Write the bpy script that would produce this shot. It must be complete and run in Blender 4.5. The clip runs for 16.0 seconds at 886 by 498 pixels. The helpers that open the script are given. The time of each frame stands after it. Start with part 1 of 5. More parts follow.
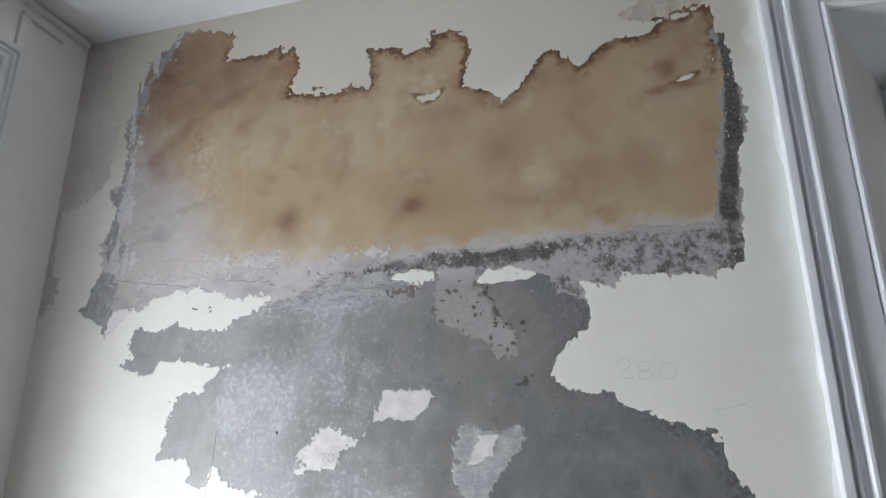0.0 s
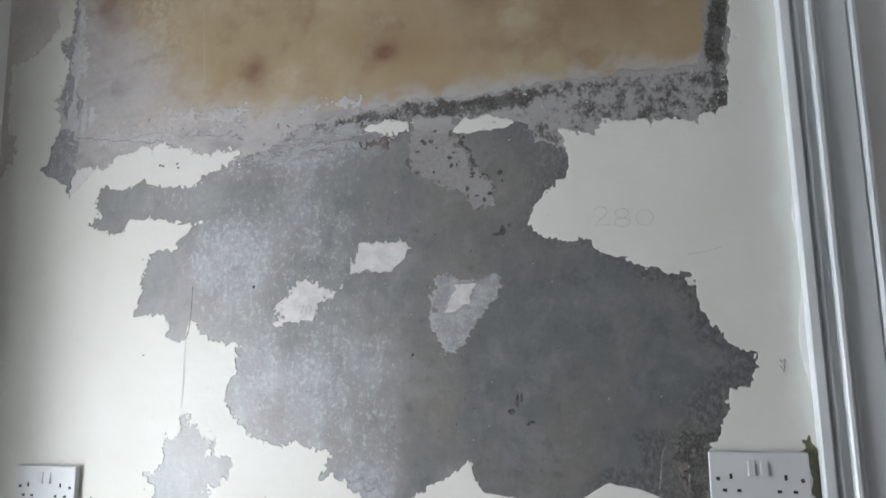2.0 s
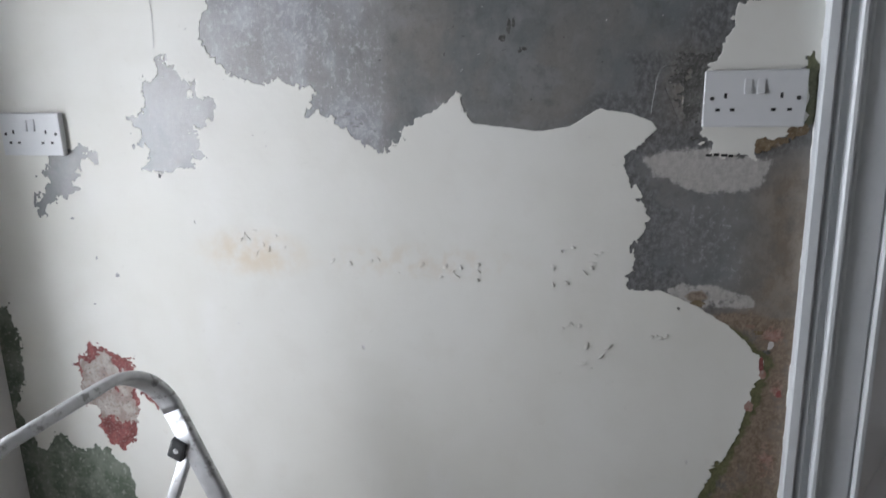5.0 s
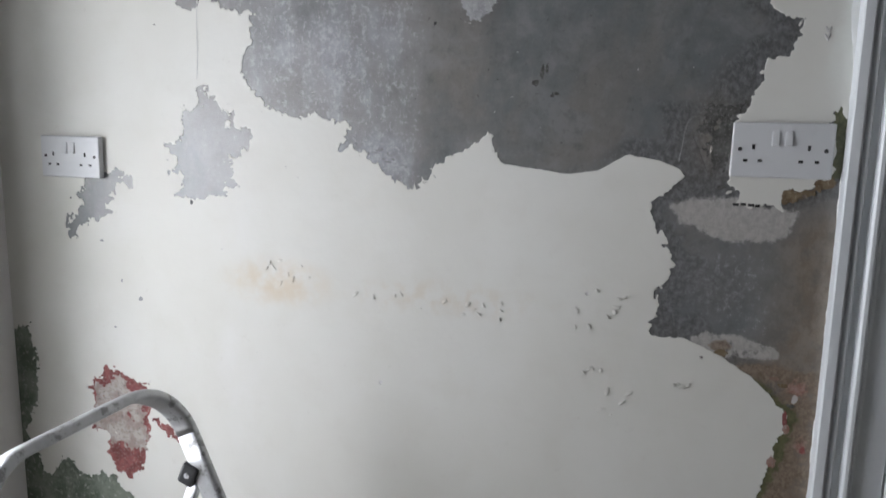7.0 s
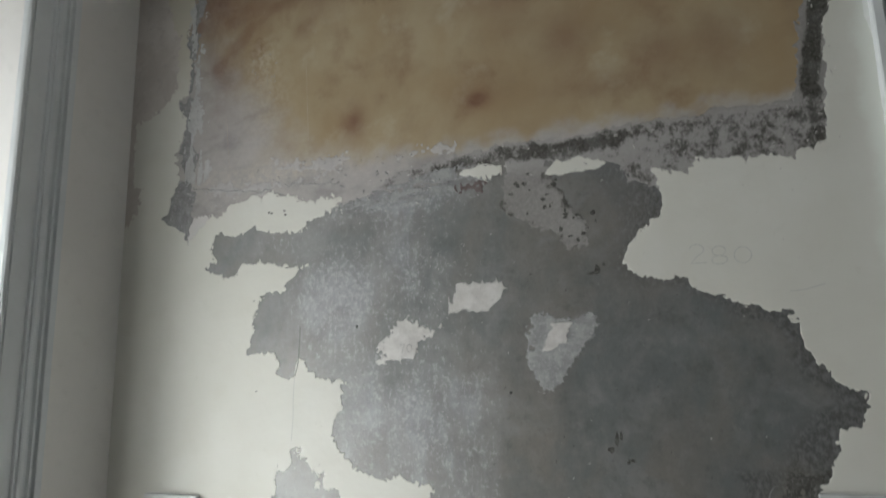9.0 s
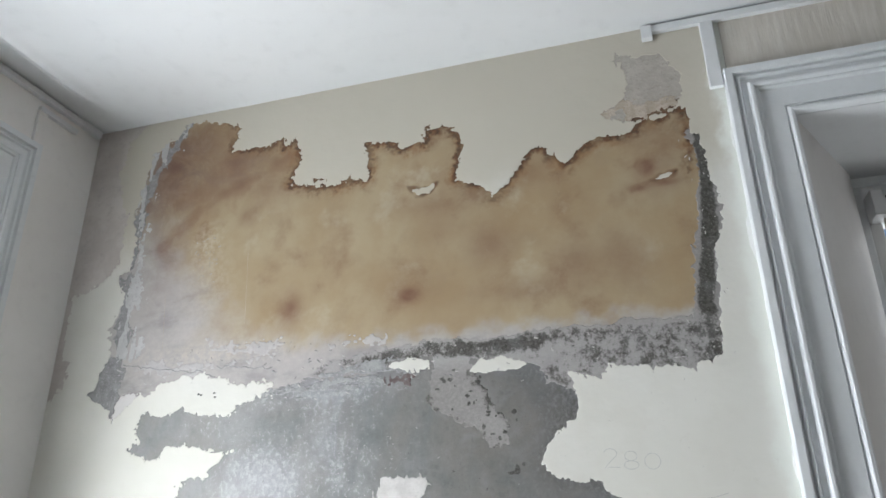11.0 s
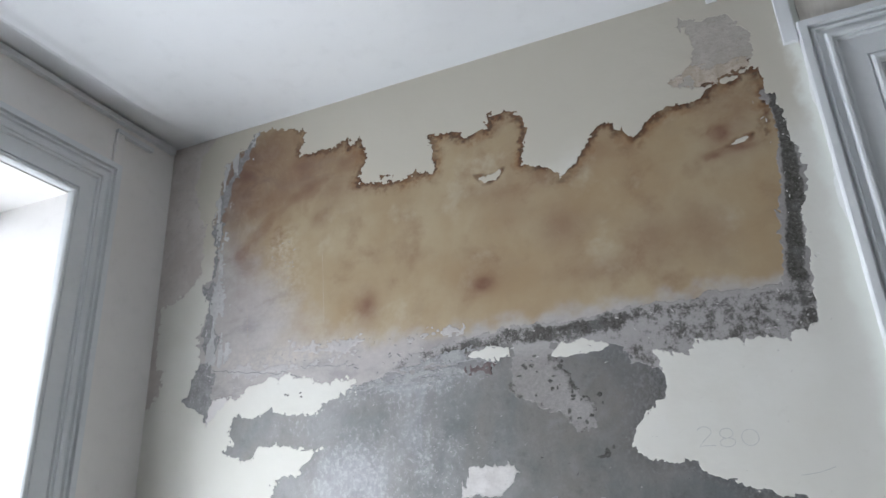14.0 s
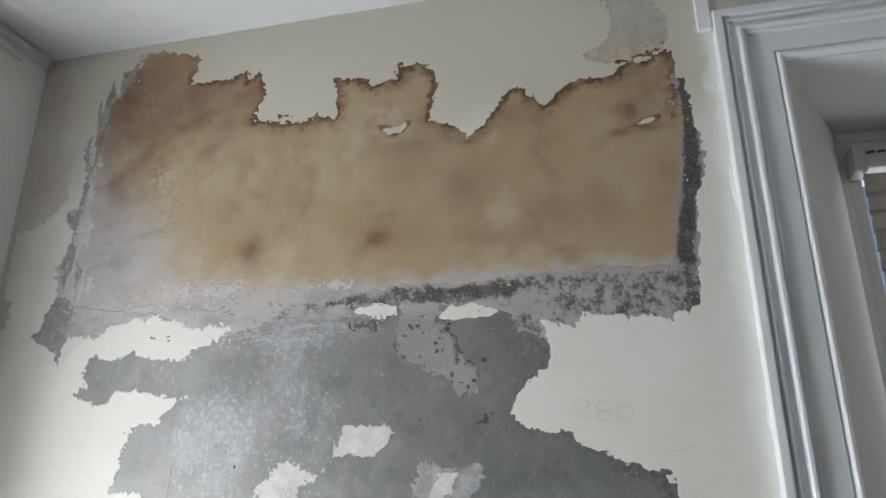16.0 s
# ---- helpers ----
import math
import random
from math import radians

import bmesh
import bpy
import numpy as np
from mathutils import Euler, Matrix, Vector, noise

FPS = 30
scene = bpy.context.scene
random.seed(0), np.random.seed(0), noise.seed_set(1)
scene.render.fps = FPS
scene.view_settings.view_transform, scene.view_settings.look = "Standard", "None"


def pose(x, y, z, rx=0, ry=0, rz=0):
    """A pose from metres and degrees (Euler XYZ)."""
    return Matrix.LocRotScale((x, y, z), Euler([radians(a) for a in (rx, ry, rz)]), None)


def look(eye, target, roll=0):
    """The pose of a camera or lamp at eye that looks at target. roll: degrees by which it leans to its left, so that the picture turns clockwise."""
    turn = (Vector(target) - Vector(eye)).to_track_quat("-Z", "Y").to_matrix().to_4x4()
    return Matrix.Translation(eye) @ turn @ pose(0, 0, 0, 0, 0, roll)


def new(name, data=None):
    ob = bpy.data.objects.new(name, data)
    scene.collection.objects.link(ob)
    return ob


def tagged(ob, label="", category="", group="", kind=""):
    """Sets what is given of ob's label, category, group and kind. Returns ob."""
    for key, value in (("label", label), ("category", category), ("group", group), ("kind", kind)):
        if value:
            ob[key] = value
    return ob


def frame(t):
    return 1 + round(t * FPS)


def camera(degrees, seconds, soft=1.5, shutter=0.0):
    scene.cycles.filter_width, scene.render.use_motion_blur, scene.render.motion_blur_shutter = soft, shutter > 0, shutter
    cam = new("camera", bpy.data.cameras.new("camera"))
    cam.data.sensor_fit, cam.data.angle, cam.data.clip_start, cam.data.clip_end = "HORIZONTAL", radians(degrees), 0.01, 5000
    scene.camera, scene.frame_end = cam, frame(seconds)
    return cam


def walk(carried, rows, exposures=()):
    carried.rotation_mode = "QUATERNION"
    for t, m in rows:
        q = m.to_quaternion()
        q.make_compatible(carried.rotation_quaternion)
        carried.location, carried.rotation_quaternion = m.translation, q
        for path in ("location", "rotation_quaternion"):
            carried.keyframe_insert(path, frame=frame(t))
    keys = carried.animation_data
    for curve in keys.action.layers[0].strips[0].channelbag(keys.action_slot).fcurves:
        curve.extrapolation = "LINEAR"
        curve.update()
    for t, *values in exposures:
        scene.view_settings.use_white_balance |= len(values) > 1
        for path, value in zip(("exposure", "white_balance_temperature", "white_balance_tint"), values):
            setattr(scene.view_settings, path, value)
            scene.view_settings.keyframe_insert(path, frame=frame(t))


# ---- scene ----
cam = camera(64.0, 16.0, soft=1.55, shutter=0.25)
PATH = [
    (0, (-0.089, -1.301, 1.24), (-0.638, 0.508, 1.892), 0.0),
    (0.5, (-0.089, -1.296, 1.241), (-0.608, 0.535, 1.856), -0.1),
    (1, (-0.092, -1.292, 1.237), (-0.583, 0.568, 1.784), -0.4),
    (1.5, (-0.087, -1.285, 1.237), (-0.582, 0.604, 1.666), -0.7),
    (2, (-0.098, -1.263, 1.204), (-0.612, 0.646, 1.513), -1.1),
    (2.5, (-0.11, -1.262, 1.184), (-0.644, 0.657, 1.363), -1.2),
    (3, (-0.115, -1.262, 1.174), (-0.661, 0.661, 1.24), -1.4),
    (3.5, (-0.113, -1.255, 1.164), (-0.665, 0.667, 1.116), -1.6),
    (4, (-0.103, -1.239, 1.146), (-0.645, 0.676, 0.944), -1.9),
    (4.5, (-0.095, -1.213, 1.089), (-0.61, 0.691, 0.758), -1.9),
    (4.7, (-0.097, -1.21, 1.082), (-0.597, 0.685, 0.68), -1.9),
    (5.75, (-0.108, -1.218, 1.022), (-0.668, 0.612, 0.432), -0.4),
    (6.8, (-0.117, -1.234, 1.02), (-0.657, 0.652, 0.635), 1.2),
    (7, (-0.122, -1.237, 1.023), (-0.668, 0.66, 0.702), 1.1),
    (7.5, (-0.112, -1.241, 1.07), (-0.711, 0.661, 0.923), 0.6),
    (8, (-0.09, -1.254, 1.136), (-0.752, 0.633, 1.129), -0.2),
    (8.5, (-0.112, -1.285, 1.171), (-0.808, 0.581, 1.355), -1.0),
    (9, (-0.106, -1.318, 1.227), (-0.835, 0.505, 1.609), -1.1),
    (9.5, (-0.073, -1.363, 1.289), (-0.764, 0.416, 1.884), -0.9),
    (10, (-0.05, -1.389, 1.306), (-0.677, 0.358, 2.051), -0.9),
    (10.2, (-0.048, -1.402, 1.311), (-0.64, 0.346, 2.083), -1.0),
    (12.5, (-0.055, -1.39, 1.304), (-0.56, 0.399, 2.042), -0.2),
    (13, (-0.064, -1.377, 1.3), (-0.596, 0.4, 2.049), -0.3),
    (13.5, (-0.057, -1.374, 1.299), (-0.696, 0.363, 2.055), -1.4),
    (14, (-0.056, -1.389, 1.304), (-0.777, 0.319, 2.053), -2.5),
    (14.5, (-0.05, -1.381, 1.305), (-0.817, 0.306, 2.056), -2.7),
    (15, (-0.053, -1.354, 1.299), (-0.734, 0.381, 2.026), -1.8),
    (15.5, (-0.071, -1.332, 1.297), (-0.632, 0.46, 1.985), -1.1),
    (16, (-0.081, -1.325, 1.292), (-0.531, 0.505, 1.962), 0.1),
]
EXPOSURES = [(0, -0.34, 6400, 12), (2, -0.62, 6450, 11), (3.5, -1.00, 6450, 13), (4.5, -0.98, 6400, 14), (7, -0.97, 6500, 14), (8, -1.02, 6750, 10), (9, -1.07, 6900, 7), (9.5, -0.85, 7000, 7),
             (10, -0.40, 6800, 8), (12.5, 0.04, 6500, 10), (13.5, -0.16, 6400, 11), (14.5, -0.36, 6300, 12), (15.5, -0.41, 6700, 10), (16, -0.41, 6650, 10)]
walk(cam, [(t, look(eye, target, roll)) for t, eye, target, roll in PATH], EXPOSURES)

# ---- light ----
world = bpy.data.worlds.new("world")
world.use_nodes = True
scene.world = world
sky = world.node_tree.nodes.new("ShaderNodeTexSky")
sky.sky_type, sky.sun_disc = "NISHITA", False
sky.sun_elevation, sky.sun_rotation = radians(38), radians(200)
world.node_tree.nodes["Background"].inputs["Strength"].default_value = 0.10
world.node_tree.links.new(sky.outputs[0], world.node_tree.nodes["Background"].inputs["Color"])


def window_light(name, m, wide, high, watts, colour):
    """Daylight of the sky standing in a window's opening."""
    data = bpy.data.lights.new(name, "AREA")
    data.shape, data.size, data.size_y, data.energy, data.color = "RECTANGLE", wide, high, watts, colour
    ob = new(name, data)
    ob.matrix_world = m
    return ob


# room: x from the left wall to the right wall, y from the back to the stripped wall, z from floor to ceiling
X0, X1, Y0, ZC, THICK = -1.495, 1.78, -3.1, 2.4, 0.34
WIN_A = dict(y0=-1.22, y1=-0.322, z0=0.18, z1=2.118)          # opening in the left wall
WIN_B = dict(x0=0.285, x1=1.465, z0=0.30, z1=2.113, bx0=0.450, bx1=1.30, by=0.32)  # splayed opening in the stripped wall
window_light("daylight_garden", look((X0 - 0.31, -0.771, 0.74), (0, -0.771, 0.70)), 0.88, 1.06, 52, (0.905, 0.955, 1.0))
window_light("daylight_blind", look((0.95, 0.50, 1.25), (0.95, -1, 1.05)), 1.25, 1.95, 16, (0.92, 0.96, 1.0))


# ---- materials ----
class Nodes:
    """A small writer of node materials."""

    def __init__(self, name, rough=0.6, metal=0.0, spec=0.5):
        self.mat = bpy.data.materials.new(name)
        self.mat.use_nodes = True
        self.t = self.mat.node_tree
        self.b = self.t.nodes["Principled BSDF"]
        self.b.inputs["Roughness"].default_value = rough
        self.b.inputs["Metallic"].default_value = metal
        self.b.inputs["Specular IOR Level"].default_value = spec
        self.co = self.t.nodes.new("ShaderNodeTexCoord").outputs["Object"]
        self.height = None

    def put(self, socket, v):
        if isinstance(v, (int, float)):
            socket.default_value = v
        elif isinstance(v, tuple):
            socket.default_value = (*v, 1.0) if len(v) == 3 and len(socket.default_value) == 4 else v
        else:
            self.t.links.new(v, socket)

    def noise(self, scale, detail=4.0, rough=0.55, stretch=None, distort=0.0):
        n = self.t.nodes.new("ShaderNodeTexNoise")
        self.put(n.inputs["Scale"], scale), self.put(n.inputs["Detail"], detail), self.put(n.inputs["Roughness"], rough)
        n.inputs["Distortion"].default_value = distort
        co = self.co
        if stretch:
            mp = self.t.nodes.new("ShaderNodeMapping")
            mp.inputs["Scale"].default_value = stretch
            self.t.links.new(co, mp.inputs["Vector"])
            co = mp.outputs[0]
        self.t.links.new(co, n.inputs["Vector"])
        return n.outputs["Fac"]

    def ramp(self, v, a, b, lo=0.0, hi=1.0):
        n = self.t.nodes.new("ShaderNodeMapRange")
        n.interpolation_type = "SMOOTHSTEP"
        for k, x in zip(("Value", "From Min", "From Max", "To Min", "To Max"), (v, a, b, lo, hi)):
            self.put(n.inputs[k], x)
        return n.outputs[0]

    def math(self, op, a, b=0.0):
        n = self.t.nodes.new("ShaderNodeMath")
        n.operation = op
        self.put(n.inputs[0], a), self.put(n.inputs[1], b)
        return n.outputs[0]

    def mix(self, f, a, b):
        n = self.t.nodes.new("ShaderNodeMix")
        n.data_type = "RGBA"
        self.put(n.inputs[0], f), self.put(n.inputs[6], a), self.put(n.inputs[7], b)
        return n.outputs[2]

    def attr(self, name):
        n = self.t.nodes.new("ShaderNodeAttribute")
        n.attribute_name = name
        return n.outputs["Fac"]

    def spot(self, x, z, rx, rz, soft=0.0):
        """1 at a centre on the wall, falling to 0 at the radii."""
        mp = self.t.nodes.new("ShaderNodeMapping")
        mp.vector_type = "TEXTURE"
        mp.inputs["Location"].default_value, mp.inputs["Scale"].default_value = (x, 0, z), (rx, 1, rz)
        self.t.links.new(self.co, mp.inputs["Vector"])
        n = self.t.nodes.new("ShaderNodeVectorMath")
        n.operation = "LENGTH"
        self.t.links.new(mp.outputs[0], n.inputs[0])
        return self.ramp(n.outputs["Value"], 1.0, soft)

    def bump(self, v, strength, distance=0.002):
        n = self.t.nodes.new("ShaderNodeBump")
        n.inputs["Strength"].default_value, n.inputs["Distance"].default_value = strength, distance
        self.t.links.new(v, n.inputs["Height"])
        if self.height:
            self.t.links.new(self.height, n.inputs["Normal"])
        self.height = n.outputs[0]
        self.t.links.new(self.height, self.b.inputs["Normal"])

    def done(self, colour, rough=None):
        self.put(self.b.inputs["Base Color"], colour)
        if rough is not None:
            self.put(self.b.inputs["Roughness"], rough)
        return self.mat


def make_cream():
    n = Nodes("cream_paint", 0.55, 0.0, 0.38)
    big, mid, fine = n.noise(2.2, 3), n.noise(14, 4), n.noise(120, 3)
    c = n.mix(n.ramp(big, 0.35, 0.7), (0.665, 0.655, 0.605), (0.715, 0.71, 0.67))
    c = n.mix(n.ramp(mid, 0.45, 0.75, 0, 0.25), c, (0.61, 0.59, 0.53))
    tan = n.math("MULTIPLY", n.spot(-0.82, 0.725, 0.16, 0.065, 0.25), n.ramp(n.noise(22, 5), 0.3, 0.65))
    c = n.mix(n.math("MULTIPLY", tan, 0.55), c, (0.60, 0.47, 0.30))
    low = n.math("MULTIPLY", n.spot(-0.48, 0.72, 0.26, 0.05, 0.2), n.ramp(n.noise(30, 5), 0.42, 0.66))
    c = n.mix(n.math("MULTIPLY", low, 0.35), c, (0.58, 0.48, 0.35))
    sep = n.t.nodes.new("ShaderNodeSeparateXYZ")
    n.t.links.new(n.co, sep.inputs[0])
    wet = n.math("ADD", sep.outputs["X"], n.math("MULTIPLY", n.math("SUBTRACT", n.noise(16, 5, 0.6, (1, 1, 0.8)), 0.5), 0.075))
    c = n.mix(n.math("MULTIPLY", n.ramp(wet, 0.128, 0.156), n.ramp(sep.outputs["Z"], 1.05, 1.2, 0.1, 0.8)), c, (0.76, 0.785, 0.735))
    c = n.mix(n.ramp(n.noise(6, 5, 0.6, (1.0, 1.0, 0.5)), 0.55, 0.75, 0, 0.35), c, (0.73, 0.725, 0.71))
    # paint yellows towards the ceiling; its darker tone also puts dimmer light into colour
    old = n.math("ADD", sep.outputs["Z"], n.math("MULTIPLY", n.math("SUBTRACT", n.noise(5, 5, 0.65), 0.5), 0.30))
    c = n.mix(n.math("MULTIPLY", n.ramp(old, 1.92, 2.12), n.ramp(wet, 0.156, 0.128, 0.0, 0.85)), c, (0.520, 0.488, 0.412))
    n.bump(n.noise(3.0, 2), 0.35, 0.02)
    c = n.mix(n.ramp(n.noise(34, 6, 0.75), 0.60, 0.72, 0, 0.30), c, (0.55, 0.53, 0.48))
    n.bump(n.noise(11, 3), 0.35, 0.006)
    n.bump(n.noise(45, 4), 0.25, 0.0015)
    n.bump(fine, 0.12, 0.0008)
    return n.done(c, n.ramp(mid, 0.3, 0.7, 0.5, 0.64))


def make_plain(name, a, b, rough=0.5, scale=3.0, bump=0.15):
    n = Nodes(name, rough)
    c = n.mix(n.ramp(n.noise(scale, 4), 0.35, 0.68), a, b)
    c = n.mix(n.ramp(n.noise(scale * 14, 4), 0.5, 0.8, 0, 0.3), c, tuple(v * 0.86 for v in a))
    n.bump(n.noise(scale * 1.3, 2), bump, 0.015)
    n.bump(n.noise(scale * 22, 4), bump, 0.0015)
    return n.done(c)


def make_grey(name="grey_plaster", damp=False):
    """Hard grey undercoat plaster with whitish bloom, streaks and scuffs, and window sheen put into the colour; damp:
    with skim, rust, pink and mossy green worked in.
    """
    n = Nodes(name, 0.4, 0.0, 0.9)
    lite, warm, edge_wear = n.attr("lite"), n.attr("warm"), n.attr("edge_wear")
    mid, patch = n.noise(22, 6, 0.7), n.noise(9, 5, 0.65, None, 0.5)
    streak = n.noise(34, 6, 0.75, (1.0, 1.0, 0.6))
    fine = n.noise(100, 6, 0.78, (1.0, 1.0, 0.8))
    grit = n.noise(170, 4, 0.7)
    tint = n.noise(3.4, 5, 0.65, (1.0, 1.0, 0.65), 0.5)
    c = n.mix(n.ramp(tint, 0.38, 0.60), (0.128, 0.142, 0.146), (0.176, 0.166, 0.154))
    c = n.mix(n.ramp(n.noise(6, 5, 0.6, (1.0, 1.0, 0.5)), 0.42, 0.68, 0, 0.6), c, (0.138, 0.143, 0.146))
    c = n.mix(n.ramp(streak, 0.46, 0.70, 0, 0.40), c, (0.220, 0.211, 0.202))
    c = n.mix(n.ramp(streak, 0.44, 0.30, 0, 0.35), c, (0.100, 0.103, 0.105))
    c = n.mix(n.ramp(n.noise(4.5, 6, 0.7), 0.52, 0.66, 0, 0.55), c, (0.165, 0.150, 0.135))
    c = n.mix(n.ramp(patch, 0.50, 0.66, 0, 0.55), c, (0.222, 0.224, 0.228))
    c = n.mix(n.ramp(fine, 0.52, 0.68, 0, 0.45), c, (0.215, 0.212, 0.208))
    c = n.mix(n.ramp(fine, 0.46, 0.34, 0, 0.45), c, (0.085, 0.085, 0.083))
    c = n.mix(n.ramp(mid, 0.50, 0.70, 0, 0.45), c, (0.245, 0.243, 0.240))
    c = n.mix(n.ramp(mid, 0.47, 0.32, 0, 0.55), c, (0.078, 0.080, 0.081))
    crust = n.ramp(n.math("ADD", edge_wear, n.math("MULTIPLY", n.math("SUBTRACT", fine, 0.5), 1.6)), 0.25, 0.7)
    c = n.mix(n.math("MULTIPLY", crust, 0.75), c, n.mix(n.ramp(fine, 0.40, 0.64), (0.050, 0.050, 0.048), (0.190, 0.194, 0.200)))
    # pale bloom, together with the window's sheen painted into the colour
    haze = n.math("MULTIPLY", lite, n.ramp(n.math("ADD", n.math("MULTIPLY", streak, 0.3), n.math("MULTIPLY", patch, 0.7)), 0.34, 0.64, 0.25, 0.75))
    c = n.mix(haze, c, n.mix(n.ramp(lite, 0.7, 1.0), (0.335, 0.331, 0.332), (0.365, 0.372, 0.395)))
    bloom = n.math("ADD", n.math("MULTIPLY", fine, 0.68), n.math("ADD", n.math("MULTIPLY", streak, 0.14), n.math("MULTIPLY", mid, 0.18)))
    bloom = n.math("MULTIPLY", n.ramp(n.math("ADD", bloom, n.math("MULTIPLY", lite, 0.09)), 0.575, 0.67), n.ramp(lite, 0.10, 0.6))
    c = n.mix(n.math("MULTIPLY", bloom, 0.75), c, (0.45, 0.45, 0.465))
    jitter = n.math("ADD", n.math("MULTIPLY", n.math("SUBTRACT", mid, 0.5), 1.5), n.math("MULTIPLY", n.math("SUBTRACT", fine, 0.5), 0.9))
    c = n.mix(n.math("MULTIPLY", warm, n.ramp(mid, 0.3, 0.6, 0.45, 1.0)), c, n.mix(n.ramp(streak, 0.4, 0.6), (0.20, 0.155, 0.115), (0.28, 0.235, 0.19)))
    if damp:
        for key, col, other in (("skim", (0.37, 0.352, 0.33), (0.50, 0.48, 0.455)), ("rust", (0.125, 0.080, 0.045), (0.285, 0.225, 0.170)),
                                ("pink", (0.27, 0.100, 0.070), (0.40, 0.27, 0.23)), ("moss_and_gap", (0.055, 0.068, 0.020), (0.14, 0.14, 0.060))):
            f = n.ramp(n.math("ADD", n.attr(key), jitter), 0.34, 0.62)
            c = n.mix(n.math("MULTIPLY", f, 0.92), c, n.mix(n.ramp(fine, 0.35, 0.65), col, other))
    speck = n.ramp(grit, 0.665, 0.71)
    c = n.mix(n.math("MULTIPLY", speck, n.ramp(n.noise(9, 3), 0.44, 0.62, 0.05, 0.7)), c, (0.50, 0.49, 0.48))
    c = n.mix(n.ramp(n.noise(55, 5, 0.7), 0.69, 0.75, 0, 0.6), c, (0.045, 0.045, 0.047))
    n.bump(n.noise(6, 3), 0.3, 0.008)
    n.bump(mid, 0.4, 0.002)
    n.bump(fine, 0.5, 0.0012)
    n.bump(grit, 0.3, 0.0008)
    return n.done(c, n.ramp(n.math("ADD", mid, n.math("MULTIPLY", crust, 0.3)), 0.35, 0.85, 0.29, 0.50))


def make_band():
    """Crumbling dark mortar showing through thin lilac plaster, the more the higher 'dark'."""
    n = Nodes("mortar_and_skim", 0.72)
    dark = n.attr("dark")
    a, b, fine = n.noise(27, 6, 0.78), n.noise(130, 5, 0.72), n.noise(260, 3, 0.6)
    lilac = n.mix(n.ramp(b, 0.35, 0.7), (0.350, 0.335, 0.332), (0.390, 0.374, 0.368))
    lilac = n.mix(n.ramp(n.noise(14, 4), 0.5, 0.7, 0, 0.5), lilac, (0.30, 0.285, 0.285))
    lilac = n.mix(n.math("MULTIPLY", n.attr("tone"), 0.75), lilac, n.mix(n.ramp(b, 0.35, 0.7), (0.20, 0.188, 0.182), (0.30, 0.285, 0.275)))
    grey = n.mix(n.ramp(b, 0.38, 0.66), (0.040, 0.038, 0.031), (0.115, 0.110, 0.100))
    grey = n.mix(n.ramp(n.noise(20, 4, 0.6), 0.48, 0.68, 0, 0.7), grey, (0.150, 0.148, 0.146))
    grey = n.mix(n.ramp(fine, 0.60, 0.70, 0, 0.8), grey, (0.25, 0.245, 0.235))
    v = n.math("ADD", dark, n.math("ADD", n.math("MULTIPLY", n.math("SUBTRACT", a, 0.5), 2.5), n.math("MULTIPLY", n.math("SUBTRACT", b, 0.5), 1.1)))
    f = n.ramp(v, 0.34, 0.74)
    n.bump(n.math("SUBTRACT", 1.0, f), 0.5, 0.0015)
    n.bump(b, 0.35, 0.0015)
    n.bump(fine, 0.3, 0.001)
    return n.done(n.mix(f, lilac, grey))


